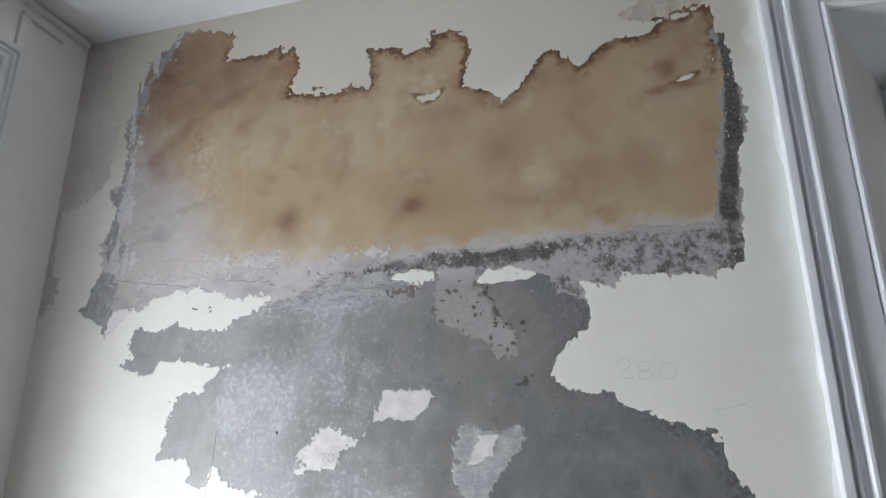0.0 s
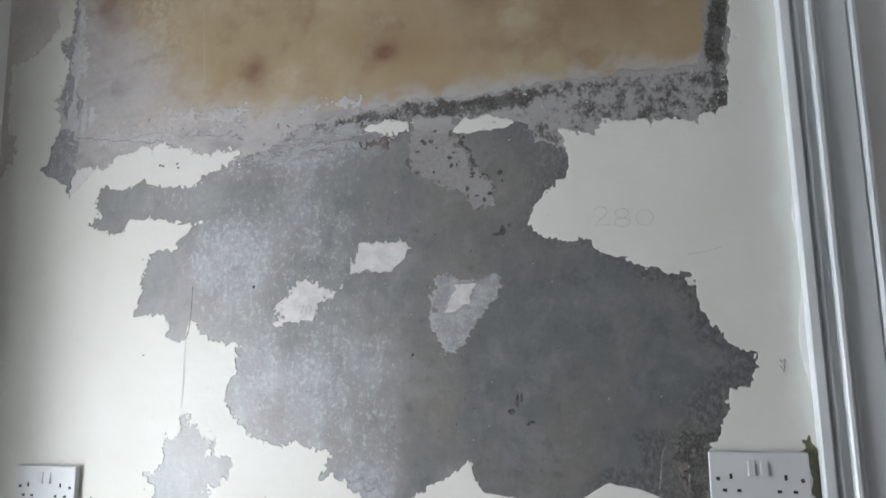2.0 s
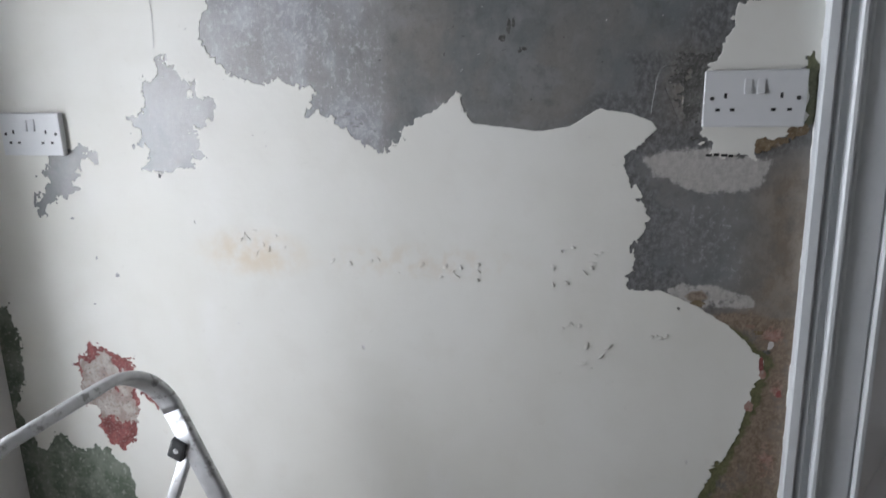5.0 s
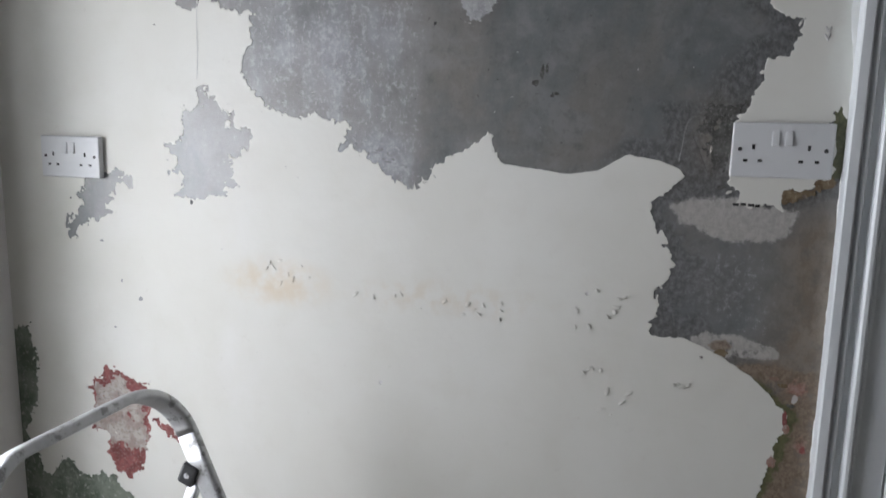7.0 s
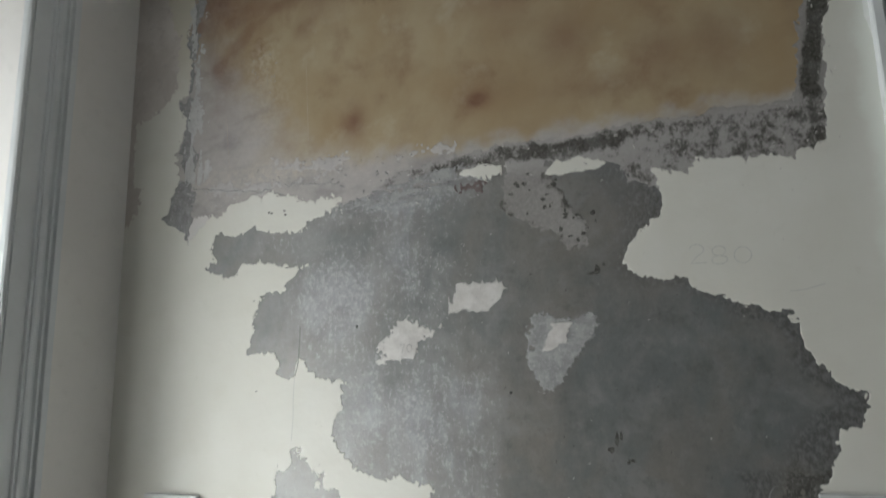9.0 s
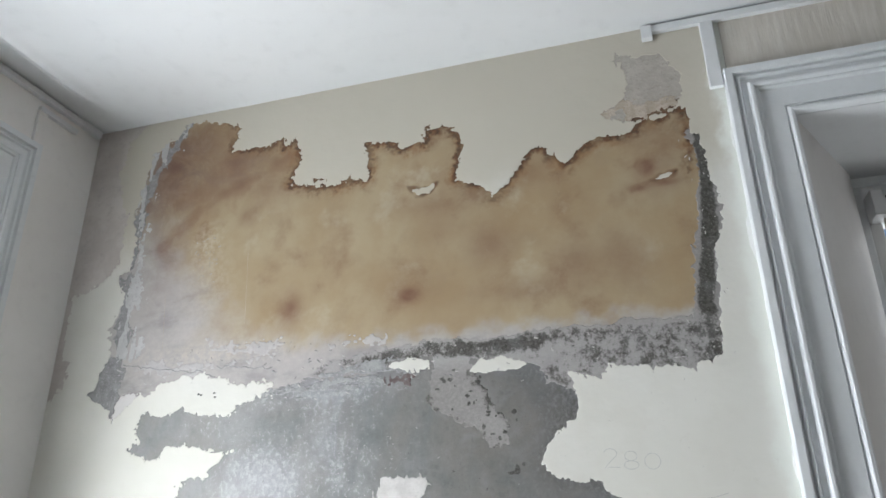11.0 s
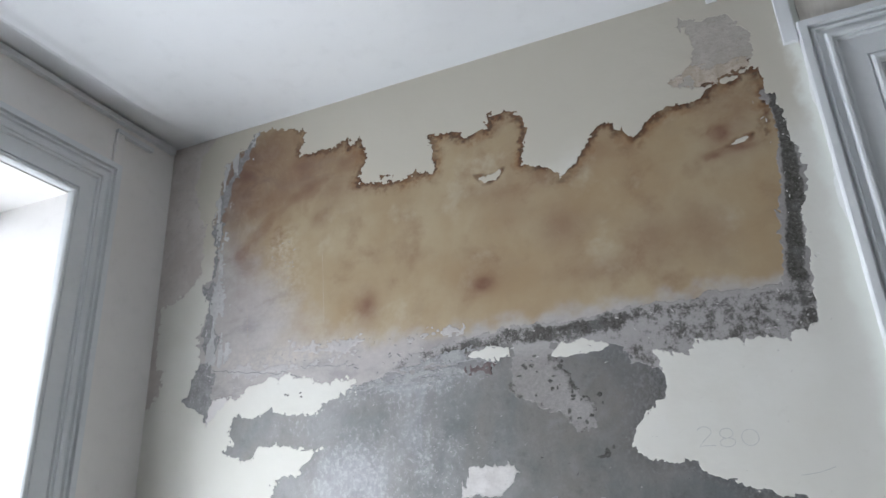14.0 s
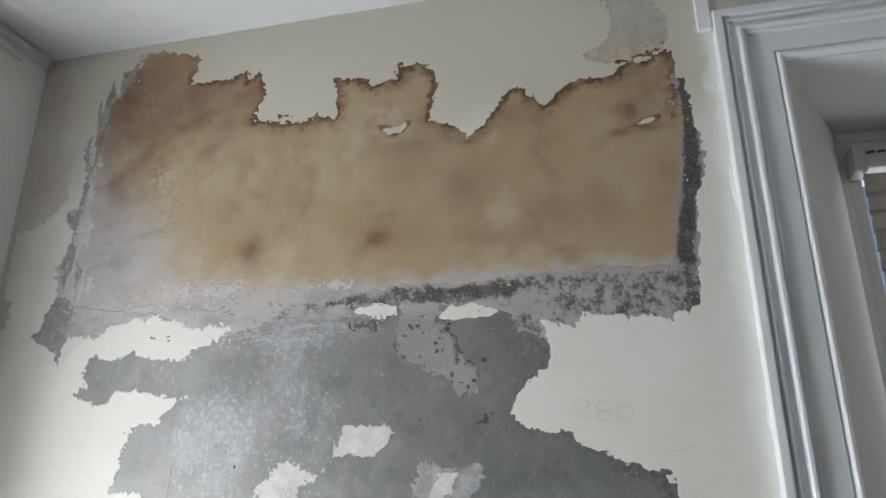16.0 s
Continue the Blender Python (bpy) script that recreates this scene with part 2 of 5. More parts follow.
def make_stained():
    """Old plaster, brown with water stains where 'brown' is high, lilac-grey where it is low."""
    n = Nodes("stained_plaster", 0.55)
    brown, rim, pale, dark = n.attr("brown"), n.attr("rim"), n.attr("pale"), n.attr("spot")
    big, mid, fine = n.noise(4.2, 5, 0.6, None, 0.15), n.noise(16, 5, 0.6), n.noise(70, 5, 0.65)
    smudge = n.noise(11, 5, 0.65, (0.5, 1.0, 1.0), 0.2)
    c = n.mix(n.ramp(fine, 0.3, 0.75), (0.395, 0.370, 0.362), (0.445, 0.420, 0.410))
    c = n.mix(n.ramp(smudge, 0.45, 0.7, 0, 0.55), c, (0.50, 0.475, 0.46))
    c = n.mix(n.ramp(smudge, 0.48, 0.33, 0, 0.75), c, (0.285, 0.268, 0.268))
    tan = n.mix(n.ramp(big, 0.32, 0.68), (0.345, 0.249, 0.142), (0.405, 0.326, 0.210))
    tan = n.mix(n.ramp(n.noise(6.5, 5, 0.6, None, 0.15), 0.50, 0.70, 0, 0.74), tan, (0.245, 0.150, 0.085))
    tan = n.mix(n.ramp(mid, 0.5, 0.75, 0, 0.35), tan, (0.31, 0.235, 0.155))
    b = n.ramp(n.math("ADD", brown, n.math("MULTIPLY", n.math("SUBTRACT", mid, 0.5), 0.5)), 0.05, 0.95)
    tan = n.mix(n.ramp(n.noise(10, 6, 0.7, (1.0, 1.0, 0.6), 0.1), 0.50, 0.70, 0, 0.45), tan, (0.32, 0.235, 0.15))
    tan = n.mix(n.ramp(n.noise(5.5, 5, 0.65, None, 0.15), 0.46, 0.30, 0, 0.75), tan, (0.46, 0.395, 0.285))
    c = n.mix(b, c, tan)
    mp = n.t.nodes.new("ShaderNodeMapping")
    mp.inputs["Rotation"].default_value = (0, radians(-38), 0)
    n.t.links.new(n.co, mp.inputs["Vector"])
    keep, n.co = n.co, mp.outputs[0]
    lines = n.noise(13, 6, 0.72, (0.62, 1.0, 1.0), 0.9)
    n.co = keep
    c = n.mix(n.math("MULTIPLY", n.attr("mauve"), n.ramp(lines, 0.36, 0.64, 0.15, 0.9)), c, (0.215, 0.165, 0.135))
    c = n.mix(n.math("MULTIPLY", n.attr("mauve"), n.ramp(lines, 0.44, 0.30, 0.0, 0.4)), c, (0.43, 0.385, 0.34))
    c = n.mix(n.math("MULTIPLY", pale, n.ramp(fine, 0.4, 0.62)), c, (0.58, 0.52, 0.42))
    c = n.mix(n.math("MULTIPLY", dark, n.ramp(mid, 0.25, 0.6, 0.7, 1.0)), c, (0.160, 0.067, 0.037))
    c = n.mix(n.math("MULTIPLY", rim, n.ramp(n.math("ADD", n.math("MULTIPLY", fine, 0.5), n.math("MULTIPLY", mid, 0.5)), 0.38, 0.56, 0.45, 1.0)), c, n.mix(n.ramp(mid, 0.4, 0.62), (0.120, 0.060, 0.026), (0.235, 0.115, 0.042)))
    c = n.mix(n.ramp(n.noise(48, 5, 0.7), 0.71, 0.75, 0, 0.7), c, (0.13, 0.09, 0.06))
    line = n.math("MULTIPLY", n.attr("line"), n.ramp(n.math("ADD", n.math("MULTIPLY", fine, 0.5), n.math("MULTIPLY", mid, 0.5)), 0.36, 0.52, 0.40, 1.0))
    c = n.mix(line, c, n.mix(n.ramp(fine, 0.4, 0.6), (0.050, 0.026, 0.014), (0.135, 0.060, 0.026)))
    c = n.mix(n.ramp(n.noise(120, 4, 0.7), 0.66, 0.74, 0, 0.35), c, (0.52, 0.47, 0.40))
    n.bump(n.noise(5, 3), 0.15, 0.006)
    n.bump(mid, 0.3, 0.002)
    n.bump(fine, 0.35, 0.001)
    return n.done(c, n.ramp(mid, 0.3, 0.7, 0.48, 0.68))


def make_two(name, a, b, third, scale, rough=0.75, bump=0.7):
    """A coarse surface of three mingled colours."""
    n = Nodes(name, rough)
    mid, fine = n.noise(scale, 5, 0.65), n.noise(scale * 5, 5, 0.7)
    c = n.mix(n.ramp(mid, 0.4, 0.62), a, b)
    c = n.mix(n.ramp(fine, 0.52, 0.7), c, third)
    n.bump(mid, bump, 0.004)
    n.bump(fine, bump, 0.002)
    return n.done(c)


def make_filler():
    """Knifed white filler, worn thin where 'thin' is high."""
    n = Nodes("white_filler", 0.6)
    mid, fine, drag = n.noise(22, 5, 0.65), n.noise(95, 5, 0.7), n.noise(40, 5, 0.65, (0.25, 1.0, 1.0))
    c = n.mix(n.ramp(mid, 0.38, 0.64), (0.52, 0.50, 0.488), (0.64, 0.622, 0.606))
    c = n.mix(n.ramp(drag, 0.48, 0.72, 0, 0.5), c, (0.45, 0.43, 0.42))
    c = n.mix(n.ramp(fine, 0.58, 0.72, 0, 0.5), c, (0.42, 0.40, 0.39))
    worn = n.ramp(n.math("ADD", n.attr("thin"), n.math("MULTIPLY", n.math("SUBTRACT", n.math("ADD", n.math("MULTIPLY", mid, 0.5), n.math("MULTIPLY", fine, 0.5)), 0.5), 2.4)), 0.45, 0.85)
    c = n.mix(n.math("MULTIPLY", worn, 0.7), c, (0.30, 0.293, 0.290))
    n.bump(drag, 0.4, 0.002)
    n.bump(mid, 0.35, 0.003)
    n.bump(fine, 0.35, 0.0012)
    return n.done(c)


def make_brushed():
    """Beige paint laid on with a coarse upright texture."""
    n = Nodes("brushed_beige_paint", 0.55)
    fibre = n.noise(60, 4, 0.65, (1.0, 1.0, 0.10))
    c = n.mix(n.ramp(n.noise(4, 4), 0.35, 0.68), (0.56, 0.525, 0.47), (0.62, 0.585, 0.53))
    c = n.mix(n.ramp(fibre, 0.42, 0.66, 0, 0.5), c, (0.67, 0.645, 0.60))
    n.bump(fibre, 0.8, 0.003)
    n.bump(n.noise(140, 4), 0.2, 0.001)
    return n.done(c)


BRUSHED = make_brushed()
SLATE = make_two("slate_grey_plaster", (0.22, 0.219, 0.221), (0.30, 0.298, 0.302), (0.42, 0.42, 0.43), 40, 0.65, 0.6)
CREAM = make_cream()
GREY = make_grey()
DAMP = make_grey('damp_plaster', True)
BAND = make_band()
STAINED = make_stained()
MORTAR = make_two("dark_mortar", (0.064, 0.063, 0.056), (0.120, 0.118, 0.110), (0.25, 0.245, 0.24), 50)
LILAC = make_two("lilac_plaster", (0.44, 0.425, 0.425), (0.50, 0.485, 0.48), (0.38, 0.365, 0.365), 18, 0.6, 0.35)
TAUPE = make_two("taupe_plaster", (0.50, 0.455, 0.43), (0.575, 0.535, 0.51), (0.46, 0.42, 0.405), 9, 0.6, 0.3)
PATCHY = make_two("patchy_plaster", (0.40, 0.368, 0.33), (0.46, 0.43, 0.39), (0.34, 0.305, 0.27), 22, 0.7, 0.8)
FILLER = make_filler()
SKIM = make_two("pale_skim", (0.45, 0.452, 0.455), (0.53, 0.53, 0.53), (0.36, 0.36, 0.365), 26, 0.6, 0.5)
GREYFILL = make_two("grey_filler", (0.265, 0.268, 0.272), (0.36, 0.362, 0.365), (0.47, 0.47, 0.47), 40, 0.55, 0.5)
RED = make_two("red_plaster", (0.165, 0.048, 0.045), (0.300, 0.100, 0.092), (0.40, 0.30, 0.28), 34, 0.8, 0.7)
PINK = make_two("pink_render", (0.33, 0.265, 0.235), (0.47, 0.435, 0.405), (0.16, 0.14, 0.135), 30, 0.8, 1.0)
GREEN = make_two("green_old_paint", (0.095, 0.122, 0.088), (0.200, 0.228, 0.185), (0.38, 0.39, 0.355), 17, 0.7, 0.6)
RUST = make_two("rusty_damp_plaster", (0.20, 0.125, 0.085), (0.30, 0.215, 0.175), (0.115, 0.115, 0.06), 16, 0.75, 0.7)
STAIN_BROWN = make_two("brown_glue", (0.13, 0.085, 0.045), (0.20, 0.15, 0.09), (0.30, 0.25, 0.18), 40, 0.6, 0.5)
RUST_PINK = make_two("pinkish_plaster", (0.30, 0.16, 0.125), (0.36, 0.235, 0.20), (0.38, 0.33, 0.30), 32, 0.75, 0.6)
MAROON = make_two("maroon_old_paint", (0.135, 0.095, 0.095), (0.185, 0.150, 0.150), (0.24, 0.23, 0.228), 34, 0.7, 0.5)
SCRAP = make_two("beige_paper", (0.42, 0.355, 0.285), (0.52, 0.46, 0.39), (0.33, 0.27, 0.21), 30, 0.7, 0.7)
LEFT_PAINT = make_plain("beige_wall_paint", (0.76, 0.745, 0.73), (0.81, 0.795, 0.78), 0.5, 2.5)
CEILING = make_plain("white_ceiling_paint", (0.69, 0.71, 0.73), (0.74, 0.76, 0.78), 0.6, 1.6, 0.2)
GLOSS = make_plain("white_gloss_paint", (0.68, 0.71, 0.735), (0.74, 0.765, 0.785), 0.36, 5.0, 0.12)
REVEAL = make_plain("reveal_paint", (0.63, 0.61, 0.60), (0.68, 0.665, 0.66), 0.5, 3.0)
SMEAR = make_plain("white_paint_smear", (0.80, 0.815, 0.80), (0.86, 0.865, 0.85), 0.35, 9.0)
PLASTIC = make_plain("white_plastic", (0.62, 0.63, 0.64), (0.65, 0.66, 0.67), 0.3, 4.0, 0.02)
SCREW = make_plain("dark_screw", (0.03, 0.03, 0.03), (0.06, 0.06, 0.06), 0.4, 60)
HOLE = make_plain("dark_hole", (0.012, 0.012, 0.012), (0.02, 0.02, 0.02), 0.7, 60)
FLOOR = make_plain("dusty_floor", (0.13, 0.112, 0.095), (0.19, 0.168, 0.145), 0.7, 6.0)
SLAT = make_plain("beige_slat", (0.60, 0.56, 0.51), (0.64, 0.60, 0.55), 0.45, 6.0, 0.03)
ROOM_PAINT = make_plain("far_wall_paint", (0.37, 0.36, 0.34), (0.42, 0.41, 0.39), 0.55, 2.0)
PENCIL = make_plain("pencil", (0.48, 0.48, 0.47), (0.56, 0.56, 0.55), 0.6, 90)


def make_alu():
    n = Nodes("brushed_aluminium", 0.5, 1.0)
    c = n.mix(n.ramp(n.noise(30, 4), 0.3, 0.7), (0.50, 0.51, 0.52), (0.60, 0.61, 0.62))
    c = n.mix(n.ramp(n.noise(26, 5, 0.7), 0.57, 0.66, 0, 0.8), c, (0.24, 0.235, 0.23))
    n.bump(n.noise(90, 3), 0.1, 0.0006)
    return n.done(c, n.ramp(n.noise(40, 4), 0.3, 0.7, 0.46, 0.64))


ALU = make_alu()
BLACK = make_plain("black_plastic", (0.015, 0.016, 0.017), (0.03, 0.03, 0.032), 0.4, 30)


# ---- mesh helpers ----
def part(name, bm, material, parent=None, label="", smooth=False):
    me = bpy.data.meshes.new(name)
    bm.normal_update()
    bm.to_mesh(me)
    bm.free()
    me.materials.append(material)
    if smooth:
        for p in me.polygons:
            p.use_smooth = True
    ob = new(name, me)
    if parent:
        ob.parent = parent
    if label:
        tagged(ob, label)
    return ob


def empty(name, x=0, y=0, z=0):
    ob = new(name)
    ob.location = (x, y, z)
    ob.empty_display_size = 0.1
    return ob


def box(bm, x0, x1, y0, y1, z0, z1, bevel=0.0, segments=2):
    made = bmesh.ops.create_cube(bm, size=1.0)["verts"]
    for v in made:
        v.co = Vector(((x0 + x1) / 2 + v.co.x * (x1 - x0), (y0 + y1) / 2 + v.co.y * (y1 - y0), (z0 + z1) / 2 + v.co.z * (z1 - z0)))
    if bevel:
        edges = list({e for v in made for e in v.link_edges})
        bmesh.ops.bevel(bm, geom=edges, offset=bevel, segments=segments, affect="EDGES", profile=0.6)
    return bm


def box_part(name, dims, material, parent=None, bevel=0.0, label=""):
    return part(name, box(bmesh.new(), *dims, bevel), material, parent, label)


def cylinder(bm, r, depth, m, segments=20):
    bmesh.ops.create_cone(bm, cap_ends=True, segments=segments, radius1=r, radius2=r, depth=depth, matrix=m)
    return bm


# ---- the stripped wall: layers of paint and plaster, cut to ragged outlines ----
STEP = 0.0025
GX = np.arange(X0, 0.1751, STEP)
GZ = np.arange(0.0, ZC + 1e-6, STEP)
XX, ZZ = np.meshgrid(GX, GZ)


def grain(size, seed, squash=1.0):
    """Smooth random values from -1 to 1 over the wall, with lumps of that size in metres."""
    r = np.random.default_rng(seed)
    u, v = (XX - X0) / size, ZZ / (size * squash)
    table = r.uniform(-1, 1, (int(v.max()) + 3, int(u.max()) + 3))
    i, j = v.astype(int), u.astype(int)
    fv, fu = v - i, u - j
    fv, fu = fv * fv * (3 - 2 * fv), fu * fu * (3 - 2 * fu)
    top = table[i, j] * (1 - fu) + table[i, j + 1] * fu
    low = table[i + 1, j] * (1 - fu) + table[i + 1, j + 1] * fu
    return top * (1 - fv) + low * fv


N40, N16, N7, N4 = grain(0.040, 1), grain(0.016, 2), grain(0.007, 3), grain(0.004, 4)
M16, M7, M30 = grain(0.016, 12), grain(0.007, 13), grain(0.030, 14)


def smooth(v, a, b):
    t = np.clip((v - a) / (b - a), 0, 1)
    return t * t * (3 - 2 * t)


CALM = 1 - 0.3 * smooth(XX, -0.65, -0.30)
SPIKE = np.clip(1 - 1.6 * np.abs(grain(0.026, 21)), 0, 1) ** 2 * np.clip(0.3 + grain(0.05, 22), 0, 1)
TEETH = np.clip(1 - 2.2 * np.abs(grain(0.010, 23)), 0, 1) * np.clip(0.4 + grain(0.03, 24), 0, 1)


def ragged(k=1.0):
    """Raggedness of a torn edge, in metres."""
    return k * CALM * (0.0040 * N40 + 0.0042 * N16 + 0.0036 * N7 + 0.0044 * N4 + 0.020 * SPIKE + 0.008 * TEETH - 0.005)


def inside(outline, far=0.07):
    """Distance to an outline, in metres: positive within."""
    pts = np.array(outline, float)
    out = np.full(XX.shape, -far)
    c0, c1 = np.searchsorted(GX, (pts[:, 0].min() - far, pts[:, 0].max() + far))
    r0, r1 = np.searchsorted(GZ, (pts[:, 1].min() - far, pts[:, 1].max() + far))
    x, z = XX[r0:r1, c0:c1], ZZ[r0:r1, c0:c1]
    dist, within = np.full(x.shape, 9.0), np.zeros(x.shape, bool)
    for (ax, az), (bx, bz) in zip(pts, np.roll(pts, -1, 0)):
        dx, dz = bx - ax, bz - az
        t = np.clip(((x - ax) * dx + (z - az) * dz) / (dx * dx + dz * dz + 1e-12), 0, 1)
        dist = np.minimum(dist, np.hypot(x - ax - t * dx, z - az - t * dz))
        if dz:
            within ^= ((az > z) != (bz > z)) & (x < dx * (z - az) / dz + ax)
    out[r0:r1, c0:c1] = np.maximum(np.where(within, dist, -dist), -far)
    return out


def bell(x, z, rx, rz):
    return np.exp(-(((XX - x) / rx) ** 2 + ((ZZ - z) / rz) ** 2))


CASES = {1: (0, 4, 7), 2: (4, 1, 5), 3: (0, 1, 5, 7), 4: (5, 2, 6), 5: (0, 4, 5, 2, 6, 7), 6: (4, 1, 2, 6), 7: (0, 1, 2, 6, 7),
         8: (7, 6, 3), 9: (0, 4, 6, 3), 10: (4, 1, 5, 6, 3, 7), 11: (0, 1, 5, 6, 3), 12: (7, 5, 2, 3), 13: (0, 4, 5, 2, 3), 14: (4, 1, 2, 3, 7)}


def layer(name, f, y, material, parent, label="", fields=None, merge=False):
    """A thin coat that covers the wall where f is positive: its face at y, and its edges going back to the wall."""
    nz, nx = f.shape
    f = np.where(np.abs(f) < 1e-7, 1e-7, f)
    on = f > 0
    code = on[:-1, :-1] * 1 + on[:-1, 1:] * 2 + on[1:, 1:] * 4 + on[1:, :-1] * 8
    ng, nh = nz * nx, nz * (nx - 1)
    with np.errstate(divide="ignore", invalid="ignore"):
        th = np.clip(np.nan_to_num(f[:, :-1] / (f[:, :-1] - f[:, 1:])), 0, 1)
        tv = np.clip(np.nan_to_num(f[:-1] / (f[:-1] - f[1:])), 0, 1)
    px = np.concatenate([XX.ravel(), (XX[:, :-1] + th * STEP).ravel(), XX[:-1].ravel()])
    pz = np.concatenate([ZZ.ravel(), ZZ[:, :-1].ravel(), (ZZ[:-1] + tv * STEP).ravel()])
    sizes, loops, rims = [], [], []
    for k, poly in list(CASES.items()) + [(15, (0, 1, 2, 3))]:
        i, j = np.nonzero(code == k)
        if not len(i):
            continue
        ids = [i * nx + j, i * nx + j + 1, (i + 1) * nx + j + 1, (i + 1) * nx + j,
               ng + i * (nx - 1) + j, ng + nh + i * nx + j + 1, ng + (i + 1) * (nx - 1) + j, ng + nh + i * nx + j]
        if k == 15 and merge:
            full = np.zeros((nz - 1, nx + 1), int)
            full[:, 1:nx] = code == 15
            d = np.diff(full, axis=1)
            i, j = np.nonzero(d == 1)
            e = np.nonzero(d == -1)[1]
            quad = np.stack([i * nx + j, i * nx + e, (i + 1) * nx + e, (i + 1) * nx + j], 1)
        else:
            quad = np.stack([ids[p] for p in poly], 1)
        sizes.append(np.full(len(quad), quad.shape[1]))
        loops.append(quad.ravel())
        for a, b in zip(poly, poly[1:] + poly[:1]):
            if a > 3 and b > 3:
                rims.append(np.stack([ids[a], ids[b]], 1))
    sizes, loops = np.concatenate(sizes), np.concatenate(loops)
    used, loops = np.unique(loops, return_inverse=True)
    count = len(used)
    co = np.stack([px[used], np.full(count, 0.55 * y), pz[used]], 1)
    src = used
    if rims:
        rims = np.concatenate(rims)
        edge, flat = np.unique(rims, return_inverse=True)
        flat = flat.reshape(-1, 2)
        front = np.searchsorted(used, rims)
        back = count + flat
        quads = np.stack([front[:, 0], back[:, 0], back[:, 1], front[:, 1]], 1)
        co = np.concatenate([co, np.stack([px[edge], np.full(len(edge), 0.0006), pz[edge]], 1)])
        src = np.concatenate([used, edge])
        sizes, loops = np.concatenate([sizes, np.full(len(quads), 4)]), np.concatenate([loops, quads.ravel()])
    me = bpy.data.meshes.new(name)
    me.vertices.add(len(co))
    me.vertices.foreach_set("co", co.astype(np.float32).ravel())
    me.loops.add(len(loops))
    me.loops.foreach_set("vertex_index", loops.astype(np.int32))
    me.polygons.add(len(sizes))
    me.polygons.foreach_set("loop_start", np.concatenate([[0], np.cumsum(sizes)[:-1]]).astype(np.int32))
    me.update(calc_edges=True)
    for key, grid in (fields or {}).items():
        values = np.concatenate([grid.ravel(), ((grid[:, :-1] + grid[:, 1:]) / 2).ravel(), ((grid[:-1] + grid[1:]) / 2).ravel()])[src]
        me.attributes.new(key, "FLOAT", "POINT").data.foreach_set("value", values.astype(np.float32))
    me.materials.append(material)
    ob = new(name, me)
    ob.parent = parent
    return tagged(ob, label) if label else ob


# outlines on the wall, as (x, z) in metres
PANEL = [(-1.2, 2.358), (-1.143, 2.384), (-1.061, 2.351), (-1.037, 2.321), (-1.04, 2.27), (-0.951, 2.267), (-0.896, 2.284), (-0.885, 2.252), (-0.86, 2.28),
         (-0.841, 2.212), (-0.859, 2.138), (-0.759, 2.122), (-0.707, 2.128), (-0.663, 2.121), (-0.658, 2.175), (-0.668, 2.218), (-0.623, 2.216),
         (-0.564, 2.191), (-0.515, 2.198), (-0.515, 2.232), (-0.459, 2.227), (-0.424, 2.198), (-0.42, 2.151), (-0.432, 2.086), (-0.385, 2.058),
         (-0.353, 2.029), (-0.32, 2.055), (-0.286, 2.107), (-0.266, 2.133), (-0.233, 2.134), (-0.186, 2.077), (-0.159, 2.109), (-0.114, 2.137),
         (-0.041, 2.136), (-0.021, 2.157), (0.04, 2.167), (0.07, 2.179), (0.085, 2.152), (0.083, 2.114), (0.085, 1.70), (-1.2, 1.70), (-1.30, 1.75),
         (-1.31, 2.04), (-1.328, 2.13), (-1.31, 2.22), (-1.298, 2.304), (-1.233, 2.337)]
BORDER = [(0.075, 2.114), (0.102, 2.107), (0.10, 2.046), (0.111, 2.004), (0.117, 1.939), (0.119, 1.901), (0.097, 1.842), (0.09, 1.783), (0.088, 1.725),
          (0.074, 1.643), (0.051, 1.623), (0.014, 1.609), (-0.069, 1.617), (-0.137, 1.624), (-0.153, 1.601), (-0.21, 1.612), (-0.56, 1.58), (-0.56, 1.78), (0.0, 1.78)]
LOW_LEFT = [(-0.864, 1.642), (-0.971, 1.651), (-1.054, 1.667), (-1.108, 1.677), (-1.136, 1.659), (-1.217, 1.64), (-1.243, 1.612), (-1.277, 1.587),
            (-1.291, 1.560), (-1.312, 1.602), (-1.359, 1.632), (-1.355, 1.686), (-1.331, 1.726), (-1.338, 1.798), (-1.322, 1.885), (-1.338, 1.947),
            (-1.315, 1.975), (-1.0, 2.0), (-0.44, 1.9), (-0.44, 1.6), (-0.867, 1.604)]
BODY_RIGHT = [(-0.21, 1.63), (-0.196, 1.567), (-0.204, 1.529), (-0.255, 1.489), (-0.276, 1.447), (-0.244, 1.42), (-0.167, 1.411), (-0.158, 1.394),
              (-0.112, 1.377), (-0.094, 1.363), (-0.014, 1.338), (0.003, 1.302), (0.028, 1.254), (0.054, 1.22), (0.085, 1.203), (0.078, 1.15),
              (0.042, 1.149), (0.043, 1.119), (0.025, 1.077), (0.006, 1.05), (0.005, 0.96), (-0.055, 0.950), (-0.075, 1.05), (-0.5, 1.05), (-0.6, 1.62)]
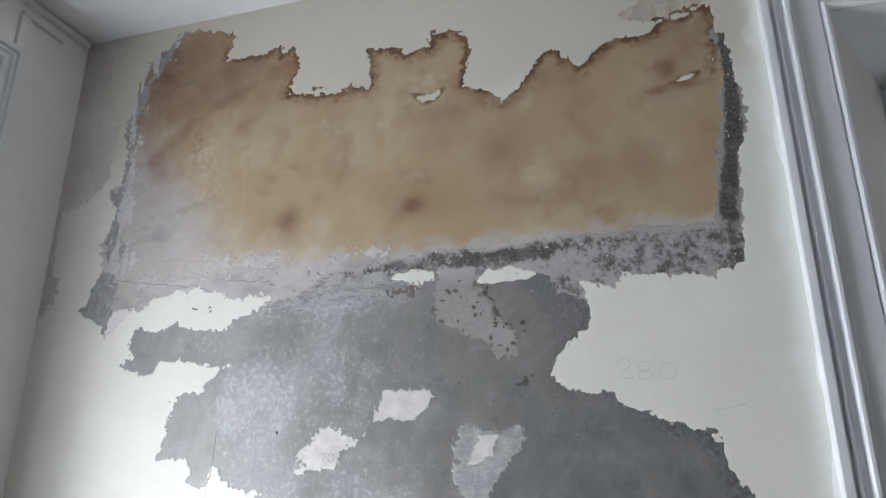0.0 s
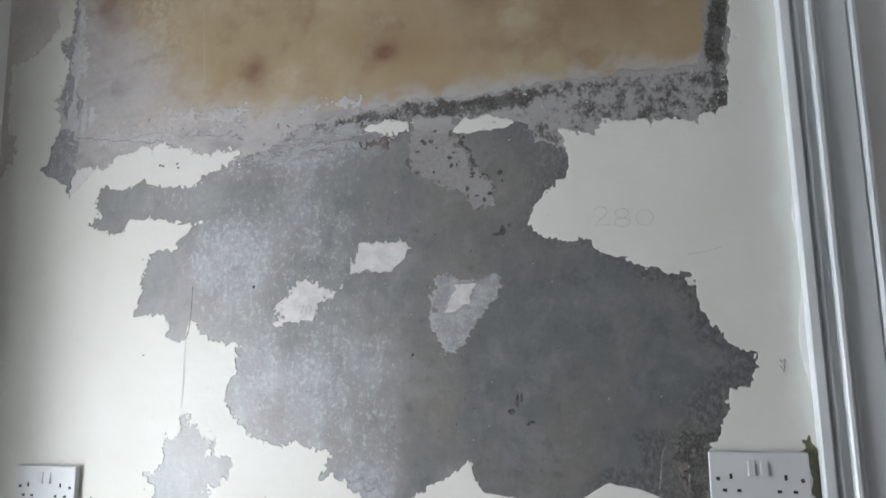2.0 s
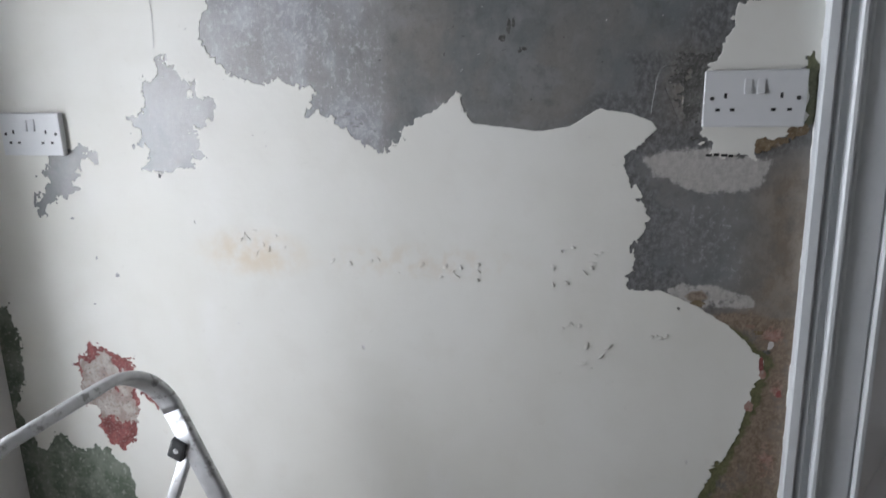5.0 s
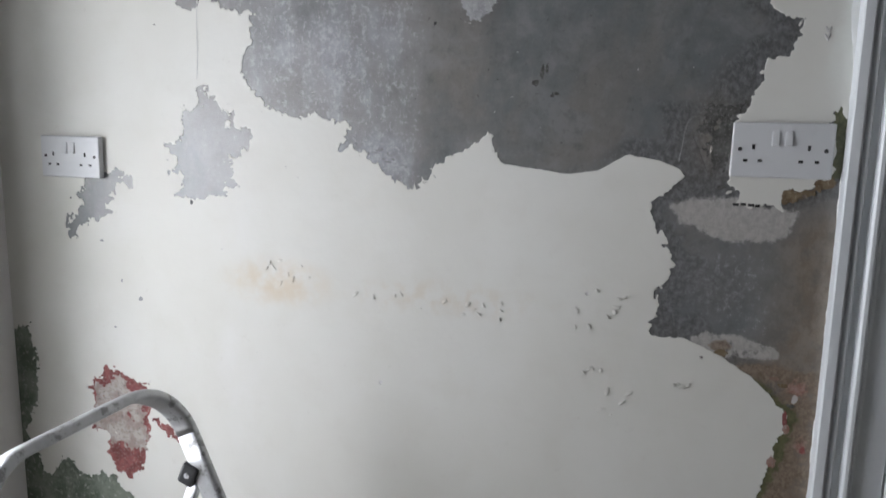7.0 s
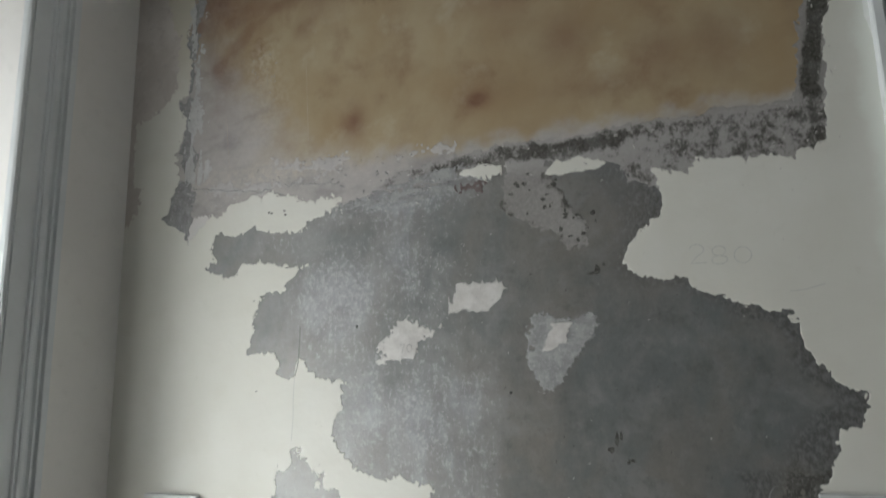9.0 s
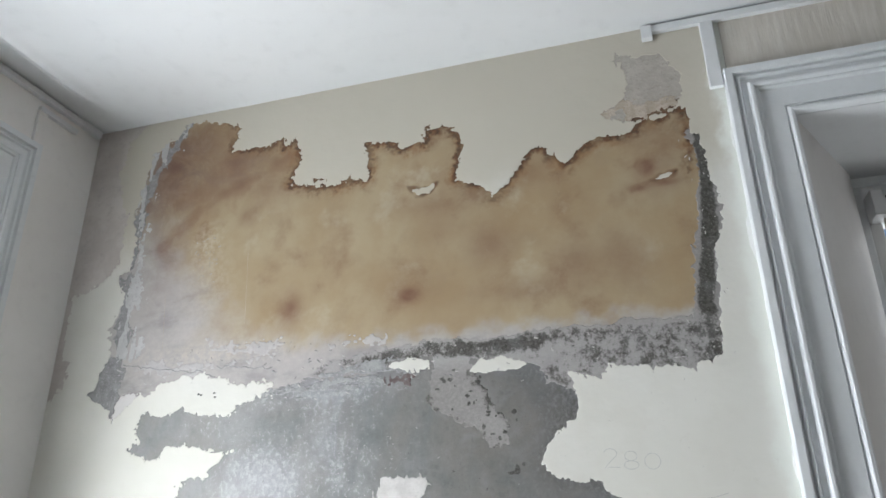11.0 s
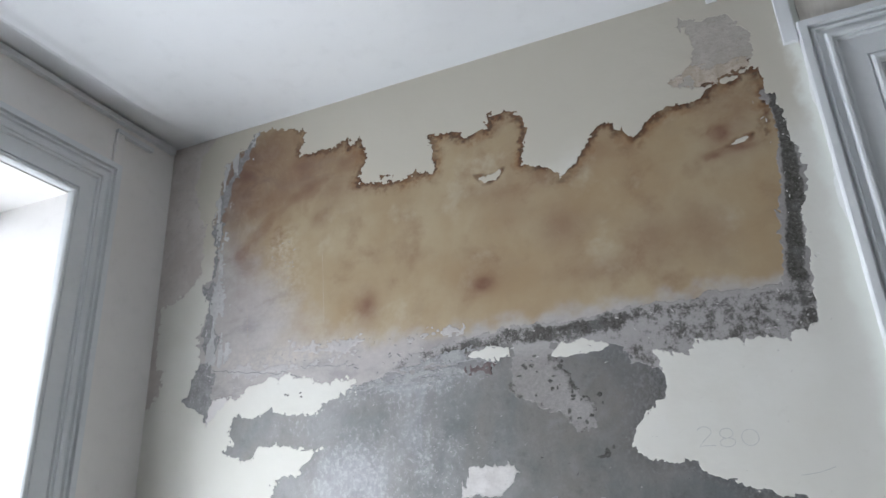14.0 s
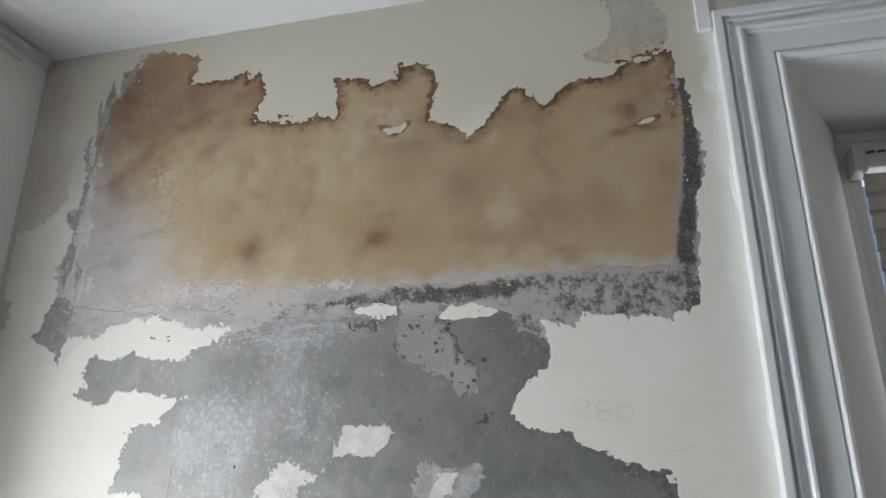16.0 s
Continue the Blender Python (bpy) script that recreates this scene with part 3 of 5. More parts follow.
BODY_LOW = [(-0.065, 0.961), (-0.074, 0.973), (-0.111, 0.987), (-0.157, 0.996), (-0.206, 0.966), (-0.255, 0.958), (-0.315, 0.966), (-0.371, 0.973),
            (-0.391, 0.994), (-0.394, 1.021), (-0.439, 0.998), (-0.499, 0.966), (-0.511, 0.94), (-0.53, 0.918), (-0.573, 0.928), (-0.629, 0.975),
            (-0.661, 0.991), (-0.69, 0.985), (-0.662, 1.024), (-0.673, 1.051), (-0.708, 1.056), (-0.769, 1.046), (-0.818, 1.051), (-0.855, 1.079),
            (-0.888, 1.119), (-0.888, 1.142), (-0.864, 1.181), (-0.876, 1.204), (-0.862, 1.237), (-0.925, 1.251), (-0.97, 1.284), (-0.991, 1.254),
            (-1.034, 1.254), (-1.023, 1.284), (-1.042, 1.308), (-1.10, 1.308), (-1.101, 1.381), (-1.085, 1.421), (-1.057, 1.448), (-1.03, 1.444),
            (-1.003, 1.456), (-0.968, 1.498), (-0.6, 1.5), (-0.1, 1.2)]
WING = [(-0.968, 1.498), (-1.021, 1.497), (-1.13, 1.513), (-1.142, 1.484), (-1.167, 1.474), (-1.223, 1.497), (-1.232, 1.509), (-1.208, 1.525),
        (-1.221, 1.556), (-1.205, 1.573), (-1.228, 1.594), (-1.176, 1.582), (-1.127, 1.588), (-1.098, 1.609), (-1.078, 1.587), (-1.044, 1.576),
        (-1.004, 1.568), (-0.964, 1.583), (-0.957, 1.599), (-0.892, 1.598), (-0.872, 1.618), (-0.86, 1.66), (-0.5, 1.66), (-0.5, 1.45)]
CORNER = [(-1.50, 2.41), (-1.324, 2.41), (-1.386, 2.337), (-1.385, 2.283), (-1.398, 2.259), (-1.369, 2.16), (-1.350, 2.132), (-1.345, 1.978),
          (-1.377, 1.943), (-1.431, 1.91), (-1.472, 1.899), (-1.475, 1.839), (-1.476, 1.751), (-1.448, 1.727), (-1.453, 1.678), (-1.485, 1.639), (-1.51, 1.60)]
TOP_PATCH = [(-0.048, 2.335), (0.039, 2.324), (0.08, 2.262), (0.077, 2.218), (0.065, 2.184), (0.035, 2.165), (-0.027, 2.158), (-0.081, 2.167),
             (-0.097, 2.192), (-0.052, 2.221), (-0.036, 2.256), (-0.039, 2.294)]
BLOB = [(-0.975, 1.109), (-0.962, 1.095), (-0.948, 1.089), (-0.937, 1.063), (-0.916, 1.052), (-0.923, 1.036), (-0.893, 1.024), (-0.863, 1.026), (-0.888, 1.010), (-0.875, 0.992), (-0.909, 0.998), (-0.905, 0.980), (-0.925, 0.961), (-0.909, 0.944), (-0.920, 0.927), (-0.891, 0.915), (-0.927, 0.913), (-0.939, 0.893), (-0.982, 0.886), (-1.017, 0.878), (-1.049, 0.889), (-1.032, 0.913), (-1.039, 0.933), (-1.065, 0.936), (-1.040, 0.953), (-1.065, 0.958), (-1.037, 0.975), (-1.067, 0.989), (-1.030, 0.996), (-1.024, 1.030), (-1.021, 1.073), (-1.007, 1.055), (-0.992, 1.098)]
SOCKET_BLOB = [(-1.241, 0.947), (-1.224, 0.927), (-1.195, 0.924), (-1.167, 0.917), (-1.193, 0.910), (-1.206, 0.883), (-1.224, 0.867), (-1.229, 0.847), (-1.256, 0.838), (-1.279, 0.823), (-1.309, 0.804), (-1.304, 0.835), (-1.288, 0.853), (-1.259, 0.864), (-1.305, 0.876), (-1.272, 0.890), (-1.259, 0.912)]
FOOT = [(-0.06, 0.965), (-0.112, 0.919), (-0.108, 0.89), (-0.074, 0.818), (-0.089, 0.768), (-0.096, 0.738), (-0.097, 0.691), (-0.046, 0.688),
        (0.006, 0.666), (0.062, 0.633), (0.116, 0.581), (0.121, 0.552), (0.1, 0.477), (0.083, 0.411), (0.056, 0.361), (0.02, 0.27), (-0.02, 0.13),
        (-0.03, -0.02), (0.19, -0.02), (0.19, 1.055), (0.168, 1.055), (0.147, 1.068), (0.147, 0.96), (0.117, 0.946), (0.083, 0.938), (0.083, 0.915),
        (0.014, 0.918), (0.019, 0.937), (0.001, 0.936), (0.005, 0.96), (0.0, 1.03), (-0.05, 1.04)]
RED_PATCH = [(-1.288, 0.45), (-1.279, 0.472), (-1.238, 0.5), (-1.202, 0.49), (-1.166, 0.478), (-1.137, 0.469), (-1.138, 0.417), (-1.131, 0.391),
             (-1.144, 0.329), (-1.146, 0.302), (-1.167, 0.265), (-1.195, 0.244), (-1.236, 0.254), (-1.255, 0.306), (-1.236, 0.35), (-1.289, 0.356), (-1.283, 0.424)]
RED_BIT = [(-1.135, 0.408), (-1.084, 0.391), (-1.061, 0.355), (-1.076, 0.346), (-1.1, 0.369), (-1.135, 0.39)]
GREEN_PATCH = [(-1.51, 0.568), (-1.448, 0.576), (-1.439, 0.54), (-1.437, 0.46), (-1.44, 0.384), (-1.454, 0.375), (-1.474, 0.316), (-1.441, 0.271),
               (-1.43, 0.223), (-1.385, 0.265), (-1.345, 0.265), (-1.339, 0.237), (-1.244, 0.255), (-1.223, 0.228), (-1.186, 0.206), (-1.174, 0.166),
               (-1.184, 0.10), (-1.24, 0.02), (-1.51, -0.02)]
MORTAR_BAND = [(0.075, 2.113), (0.094, 2.06), (0.086, 1.996), (0.071, 1.908), (0.056, 1.811), (0.036, 1.702), (-0.049, 1.705), (-0.126, 1.702),
               (-0.249, 1.708), (-0.308, 1.703), (-0.392, 1.695), (-0.503, 1.706), (-0.553, 1.696), (-0.631, 1.691), (-0.736, 1.671), (-0.788, 1.65),
               (-0.732, 1.630), (-0.628, 1.648), (-0.502, 1.672), (-0.428, 1.664), (-0.275, 1.640), (-0.22, 1.585), (-0.15, 1.57), (0.05, 1.58), (0.13, 1.65), (0.14, 2.13)]
LILAC_RUN = [(-0.502, 1.692), (-0.428, 1.686), (-0.393, 1.613), (-0.37, 1.565), (-0.337, 1.53), (-0.336, 1.487), (-0.373, 1.477), (-0.406, 1.511),
             (-0.465, 1.548), (-0.507, 1.573), (-0.504, 1.631)]
ISLANDS = [[(-0.612, 1.660), (-0.552, 1.672), (-0.494, 1.670), (-0.499, 1.640), (-0.565, 1.642)],
           [(-0.418, 1.633), (-0.392, 1.656), (-0.345, 1.661), (-0.285, 1.641), (-0.316, 1.630), (-0.369, 1.628)],
           [(-0.556, 2.082), (-0.520, 2.072), (-0.482, 2.082), (-0.503, 2.056), (-0.534, 2.052)],
           [(-0.010, 2.012), (0.008, 2.020), (0.042, 2.025), (0.030, 2.014), (0.006, 2.008)]]
DAB_SQUARE = [(-0.603, 1.429), (-0.506, 1.431), (-0.508, 1.406), (-0.539, 1.377), (-0.618, 1.375), (-0.615, 1.398)]
DAB_ROUND = [(-0.739, 1.367), (-0.709, 1.373), (-0.675, 1.349), (-0.655, 1.342), (-0.687, 1.317), (-0.694, 1.29), (-0.736, 1.28), (-0.772, 1.291),
             (-0.78, 1.311), (-0.758, 1.343)]
DAB_TAIL = [(-0.445, 1.355), (-0.418, 1.356), (-0.331, 1.342), (-0.347, 1.298), (-0.379, 1.264), (-0.406, 1.22), (-0.438, 1.211), (-0.459, 1.237),
            (-0.472, 1.279), (-0.462, 1.32)]
DAB_CORE = [(-0.414, 1.338), (-0.377, 1.340), (-0.386, 1.31), (-0.415, 1.287), (-0.441, 1.286), (-0.428, 1.313)]
FOOT_LILAC = [(-0.085, 0.912), (-0.021, 0.931), (0.083, 0.915), (0.108, 0.911), (0.099, 0.869), (0.048, 0.858), (-0.005, 0.858), (-0.04, 0.878), (-0.071, 0.886)]
FOOT_STEP = [(-0.046, 0.690), (-0.016, 0.706), (0.029, 0.705), (0.1, 0.688), (0.107, 0.664), (0.033, 0.655), (-0.003, 0.65)]

wall = tagged(empty("wall_stripped"), "old plastered wall with cream paint peeled off in large patches", "wall", kind="structure")

s_panel, s_border, s_left = inside(PANEL), inside(BORDER), inside(LOW_LEFT)
BRIDGES = ([(-0.066, 0.962), (-0.115, 1.07), (0.006, 1.06), (0.004, 0.94), (-0.06, 0.93)], [(-0.095, 1.085), (-0.02, 1.085), (-0.02, 0.955), (-0.056, 0.957), (-0.064, 0.974), (-0.086, 1.0)], [(-0.962, 1.500), (-0.93, 1.55), (-0.55, 1.60), (-0.5, 1.40), (-0.9, 1.45)])
s_mid = np.maximum.reduce([inside(o) for o in (BODY_RIGHT, BODY_LOW, WING) + BRIDGES])
s_foot, s_corner, s_top = inside(FOOT), inside(CORNER), inside(TOP_PATCH)
s_blob = np.maximum(inside(BLOB) + 0.002, inside(SOCKET_BLOB) + 0.007)
s_red, s_green = np.maximum(inside(RED_PATCH), inside(RED_BIT)), inside(GREEN_PATCH)
s_islands = np.maximum.reduce([inside(o) for o in ISLANDS])
smooth_cut = smooth(XX, -0.09, -0.05) * smooth(ZZ, 0.58, 0.62) * (1 - smooth(ZZ, 0.70, 0.72)) + smooth(XX, -0.4, -0.37) * (1 - smooth(ZZ, 1.0, 1.03)) * smooth(ZZ, 0.93, 0.95) * (1 - smooth(XX, -0.07, -0.05))
edge = ragged(1.0) * (1 - 0.85 * np.clip(smooth_cut, 0, 1))
bare = np.maximum.reduce([s_panel, s_border, s_left, s_mid, s_foot, s_corner, s_top, s_red, s_green]) + edge
bare = np.maximum(bare, s_blob + ragged(1.25))
chips = np.maximum(0.0, N16 * 0.6 + N7 * 0.5 + M30 * 0.4 - 1.17) * 0.02 - 0.0004
bare = np.where(ZZ < 1.0, np.maximum(bare, np.where((XX > -1.35) & (ZZ > 0.3) & (ZZ < 0.95), chips, -1)), bare)
s_feather = inside([(-0.530, 0.925), (-0.44, 0.988), (-0.396, 1.024), (-0.386, 0.990), (-0.378, 0.930), (-0.45, 0.90)])
bare = np.minimum(bare, -(s_feather + 0.010 * grain(0.005, 95, 4.0) + 0.006 * M7 + 0.004 * N4))
paint = np.minimum(-bare, 1.0)
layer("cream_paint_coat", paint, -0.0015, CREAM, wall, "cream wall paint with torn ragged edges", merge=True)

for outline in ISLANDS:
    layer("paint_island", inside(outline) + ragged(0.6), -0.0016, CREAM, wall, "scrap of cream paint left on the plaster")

# grey undercoat
sweep = smooth(-XX + 0.012 * grain(0.02, 71, 6.0), 0.505, 0.56) * smooth(XX, -1.02, -0.78) * (1 - smooth(ZZ, 1.18, 1.36))
sweep = sweep * np.clip(0.85 + 0.22 * grain(0.014, 72, 6.0) + 0.35 * grain(0.04, 73, 1.6), 0.2, 1.2)
column = bell(-0.70, 1.50, 0.075, 0.13) * np.clip(0.7 + 0.6 * grain(0.012, 74, 7.0), 0, 1)
# bloom patches; the broad bell at (-0.76, 1.42) paints in the window's sheen
lite = np.clip(1.25 * bell(-0.895, 1.415, 0.085, 0.085) + 0.80 * sweep + 0.55 * column + 0.7 * bell(-0.60, 0.97, 0.07, 0.05) + 0.7 * bell(-0.75, 1.62, 0.22, 0.035)
               + 0.4 * bell(-1.05, 1.56, 0.10, 0.04) + 0.34 * bell(-0.97, 0.98, 0.10, 0.12) + 0.30 * bell(-1.22, 0.87, 0.1, 0.1) + 0.55 * bell(0.03, 0.80, 0.08, 0.07) + 0.4 * bell(0.05, 0.72, 0.06, 0.03)
               + 0.55 * bell(-0.76, 1.42, 0.30, 0.26) + 0.5 * bell(-0.42, 1.0, 0.05, 0.03), 0, 1)
wear = (1 - smooth(np.maximum(s_mid, s_foot) + edge + 0.012 * M30, 0.004, 0.050)) * (0.25 + 0.75 * smooth(XX, -0.30, -0.05)) * smooth(XX, -0.62, -0.45)
wear = np.clip(wear + 0.9 * bell(0.015, 1.12, 0.05, 0.06) + 0.85 * bell(-0.025, 1.03, 0.035, 0.07) + 0.62 * bell(-0.24, 1.57, 0.09, 0.09) + 0.35 * bell(-0.28, 1.44, 0.10, 0.06), 0, 1)
warm = np.clip(smooth(XX, 0.05, 0.15) * smooth(1 - ZZ, 0.04, 0.15) + 0.5 * bell(0.02, 0.63, 0.1, 0.05) + 0.4 * bell(-0.03, 1.03, 0.03, 0.06) + 0.16 * bell(-0.24, 1.45, 0.09, 0.12) + 0.14 * bell(-0.42, 1.13, 0.10, 0.08), 0, 0.9)
layer("grey_plaster", np.maximum(s_mid, s_border) + 0.02, -0.0002, GREY, wall, "hard grey undercoat plaster with whitish bloom and painted-in window sheen", {"lite": lite, "warm": warm, "edge_wear": wear})
band = s_foot + edge
skim = 0.80 * smooth(inside(FOOT_LILAC), -0.016, 0.012) + 0.64 * smooth(inside(FOOT_STEP), -0.006, 0.010)
low = smooth(-ZZ, -0.675, -0.64)
rust = low * 0.56 + 0.75 * bell(0.105, 0.938, 0.025, 0.012) + 0.85 * bell(0.012, 0.680, 0.022, 0.012) + 0.30 * bell(-0.025, 1.01, 0.03, 0.05) + 0.0 * XX
pink = low * (0.60 * bell(0.135, 0.615, 0.03, 0.03) + 0.62 * bell(0.119, 0.562, 0.012, 0.022) + 0.58 * bell(0.148, 0.515, 0.014, 0.03) + 0.5 * bell(0.106, 0.485, 0.01, 0.02) + 0.5 * bell(0.14, 0.38, 0.02, 0.06))
# mossy low down; the last term darkens the narrow gap right of the socket
moss_and_gap = low * (0.72 * (1 - smooth(band, 0.002, 0.026)) * smooth(-ZZ, -0.655, -0.61) + 0.5 * bell(0.128, 0.565, 0.022, 0.02) + 0.35 * smooth(-ZZ, -0.42, -0.3)) + 0.7 * smooth(XX, 0.143, 0.150) * smooth(ZZ, 0.955, 0.97)
layer("damp_plaster", np.minimum(s_foot + 0.02, 0.035 - np.maximum(s_mid, s_border)), -0.0003, DAMP, wall, "damp stained plaster beside the window surround, rusty and mossy lower down",
      {"lite": lite, "warm": warm, "edge_wear": np.clip(wear + 0.85 * bell(0.0, 0.78, 0.08, 0.07), 0, 1), "skim": skim, "rust": 1.12 * rust, "pink": pink, "moss_and_gap": moss_and_gap})
for outline in (BLOB, SOCKET_BLOB):
    layer("bare_patch", inside(outline) + 0.025, -0.0002, GREY, wall, "small star-shaped patch of bare grey plaster", {"lite": lite, "warm": warm})

# stained panel
rim_dist = np.maximum.reduce([s_panel, s_border, s_left]) + edge
upper = smooth(ZZ, 1.95, 2.05)
rim = upper * (1 - smooth(rim_dist + 0.010 * M30, 0.002, 0.040)) * smooth(XX, -1.12, -0.90) * np.clip(0.95 + 0.6 * M30, 0.25, 1)
rim_line = upper * (1 - smooth(rim_dist + 0.003 * N7, 0.004, 0.017)) * smooth(XX, -1.16, -1.0) * np.clip(0.85 + 0.8 * M30 + 0.4 * M16, 0.1, 1)
rim_line = np.maximum(rim_line, (1 - smooth(-s_islands, 0.0, 0.006)) * smooth(ZZ, 1.9, 1.95) * np.clip(0.5 + M16, 0, 1))
rim = np.maximum(rim, (1 - smooth(-s_islands, 0.0, 0.010)) * smooth(ZZ, 1.9, 1.95) * np.clip(0.4 + M16, 0, 1))
start = -1.02 - 0.24 * smooth(ZZ, 1.80, 2.15)
brown = smooth(XX - start, -0.20, 0.15) * smooth(ZZ + 0.012 * M30 + 0.004 * M7, 1.685, 1.755) + 0.06 * M30
brown = np.clip(brown * (1 - 0.45 * bell(-0.95, 1.72, 0.2, 0.06)), 0, 1)
spots = np.clip(0.8 * bell(-0.842, 1.81, 0.028, 0.038) + 0.85 * bell(-0.55, 1.812, 0.026, 0.017) + 0.3 * bell(-0.55, 1.825, 0.07, 0.04)
                + 0.50 * bell(-0.36, 1.91, 0.05, 0.055) + 0.46 * bell(-0.185, 1.85, 0.05, 0.045) + 0.42 * bell(-0.08, 1.84, 0.05, 0.055) + 0.26 * bell(-0.30, 1.80, 0.12, 0.03)
                + 0.62 * bell(-1.23, 2.22, 0.06, 0.12) + 0.35 * bell(-1.0, 2.24, 0.10, 0.05) + 0.60 * bell(-1.13, 2.15, 0.07, 0.04) + 0.35 * bell(-1.07, 2.21, 0.06, 0.04) + 0.40 * bell(-0.93, 2.14, 0.05, 0.05)
                + 0.55 * bell(-1.15, 2.30, 0.09, 0.06) + 0.85 * bell(-0.02, 2.045, 0.020, 0.020) + 0.75 * bell(-0.04, 1.998, 0.022, 0.010) + 0.6 * bell(0.02, 2.003, 0.03, 0.010) + 0.3 * bell(0.0, 2.02, 0.06, 0.05)
                + 0.30 * bell(-0.5, 2.03, 0.1, 0.03) + 0.25 * bell(-0.48, 1.97, 0.05, 0.05) + 0.30 * bell(-0.26, 2.07, 0.06, 0.04)
                + 0.35 * bell(0.03, 2.11, 0.06, 0.05) + 0.25 * bell(-1.20, 2.0, 0.03, 0.1), 0, 0.85)


def trail(points, width):
    """A soft line along points, 1 on it and fading at the sides."""
    best = np.full(XX.shape, 9.0)
    for (ax, az), (bx, bz) in zip(points, points[1:]):
        dx, dz = bx - ax, bz - az
        t = np.clip(((XX - ax) * dx + (ZZ - az) * dz) / (dx * dx + dz * dz), 0, 1)
        best = np.minimum(best, np.hypot(XX - ax - t * dx, ZZ - az - t * dz))
    return np.exp(-((best + 0.010 * M30 + 0.005 * M16) / width) ** 2)


TIDE = [[(-1.22, 2.01), (-1.14, 2.09), (-1.07, 2.14), (-0.96, 2.18), (-0.88, 2.22)], [(-1.30, 2.06), (-1.285, 2.20), (-1.22, 2.31), (-1.13, 2.355), (-1.07, 2.33), (-1.05, 2.25)],
        [(-1.18, 2.06), (-1.20, 2.17), (-1.15, 2.26)], [(-0.98, 2.07), (-0.92, 2.12), (-0.85, 2.125)]]
for line, strength, width in zip(TIDE, (0.60, 0.45, 0.35, 0.45), (0.026, 0.018, 0.022, 0.024)):
    spots = np.clip(np.maximum(spots, strength * trail(line, width) * np.clip(0.8 + 0.5 * grain(0.05, 91), 0.3, 1)), 0, 0.85)
spots = np.maximum(spots, 0.75 * trail([(-0.05, 1.995), (-0.01, 2.008), (0.035, 2.022)], 0.010))
spots = np.maximum(spots, 0.7 * trail([(-0.035, 2.05), (-0.01, 2.035), (0.01, 2.03)], 0.010))
pale = np.clip(0.5 * bell(-1.09, 2.01, 0.04, 0.05) + 0.22 * bell(-1.06, 1.90, 0.06, 0.08) + 0.4 * bell(-1.05, 1.72, 0.2, 0.03), 0, 1)
zone = np.maximum.reduce([s_panel, s_left])
streak = grain(0.03, 31, 0.35)
f_stain = np.minimum(zone + 0.02, ZZ - (1.628 + 0.05 * smooth(XX, -0.86, -0.55)) + ragged(1.0) + 0.006 * streak)
layer("stained_plaster", f_stain, -0.0005, STAINED, wall, "smooth old plaster, blotched tan and brown by water", {"brown": brown, "rim": rim, "line": rim_line, "pale": pale, "spot": spots, "mauve": np.clip(1.1 * bell(-1.22, 2.22, 0.12, 0.13) + 0.5 * bell(-1.0, 2.2, 0.1, 0.06) + 0.4 * bell(-1.22, 1.95, 0.07, 0.16), 0, 1)})

# mortar band along the panel's right and lower edges, with lilac plaster breaking it up
s_mortar = inside(MORTAR_BAND)
crumb = 0.8 * grain(0.020, 41) + 0.7 * grain(0.009, 42) + 0.8 * grain(0.005, 43)
spine = np.interp(ZZ, (1.65, 1.72, 1.80, 1.90, 2.00, 2.11), (0.058, 0.062, 0.068, 0.092, 0.098, 0.094))
upright = smooth(ZZ, 1.69, 1.74)
core = upright * np.exp(-((XX - spine - 0.006 * M30) / 0.015) ** 2)
s_run = inside(LILAC_RUN)
dark = smooth(s_mortar + 0.010 * M30, -0.012, 0.006) * (0.52 - 0.40 * upright + 1.2 * core - 0.35 * bell(-0.25, 1.665, 0.08, 0.03) - 0.20 * smooth(-XX, 0.50, 0.75) + 0.45 * bell(-0.33, 1.685, 0.15, 0.022) + 0.25 * bell(-0.62, 1.675, 0.1, 0.015)
        + 0.2 * bell(0.07, 1.64, 0.03, 0.04))
side = smooth(XX + 0.80 * (ZZ - 1.60), -0.44, -0.36)
dark = np.where((ZZ < 1.64) & (XX < -0.3) & (s_mortar < 0.004), 0.16 + 0.30 * np.exp(-(s_run / 0.012) ** 2) + 0.26 * side, dark)
dark = np.clip(dark - 0.05, 0, 1)
layer("mortar_band", np.minimum(np.maximum(s_mortar + 0.006 + ragged(1.0), s_run + ragged(1.1)), bare + 0.01), -0.0008, BAND, wall, "dark crumbling mortar under thin pinkish-grey plaster", {"dark": dark, "tone": np.maximum(smooth(-ZZ, -1.665, -1.62) * smooth(-XX, 0.2, 0.5), 0.9 * upright)})
s_rough = inside([(-0.875, 1.612), (-0.78, 1.655), (-0.62, 1.680), (-0.50, 1.668), (-0.50, 1.645), (-0.58, 1.628), (-0.70, 1.607), (-0.85, 1.597)])
drag = grain(0.045, 61, 0.16) + 0.6 * grain(0.012, 62, 0.4)
layer("scraped_skim", np.minimum(np.minimum(s_rough + ragged(1.2), 0.012 * (drag + 0.15)), bare + 0.01), -0.0009, GREYFILL, wall, "scraped streaks of pale skim plaster")

layer("maroon_smear", np.minimum(inside([(-0.605, 1.632), (-0.57, 1.642), (-0.543, 1.630), (-0.55, 1.612), (-0.595, 1.614)]) + ragged(1.5), 0.012 * (0.5 + N16 + 0.9 * M7)), -0.0011, MAROON, wall, "dull maroon smear of old paint")

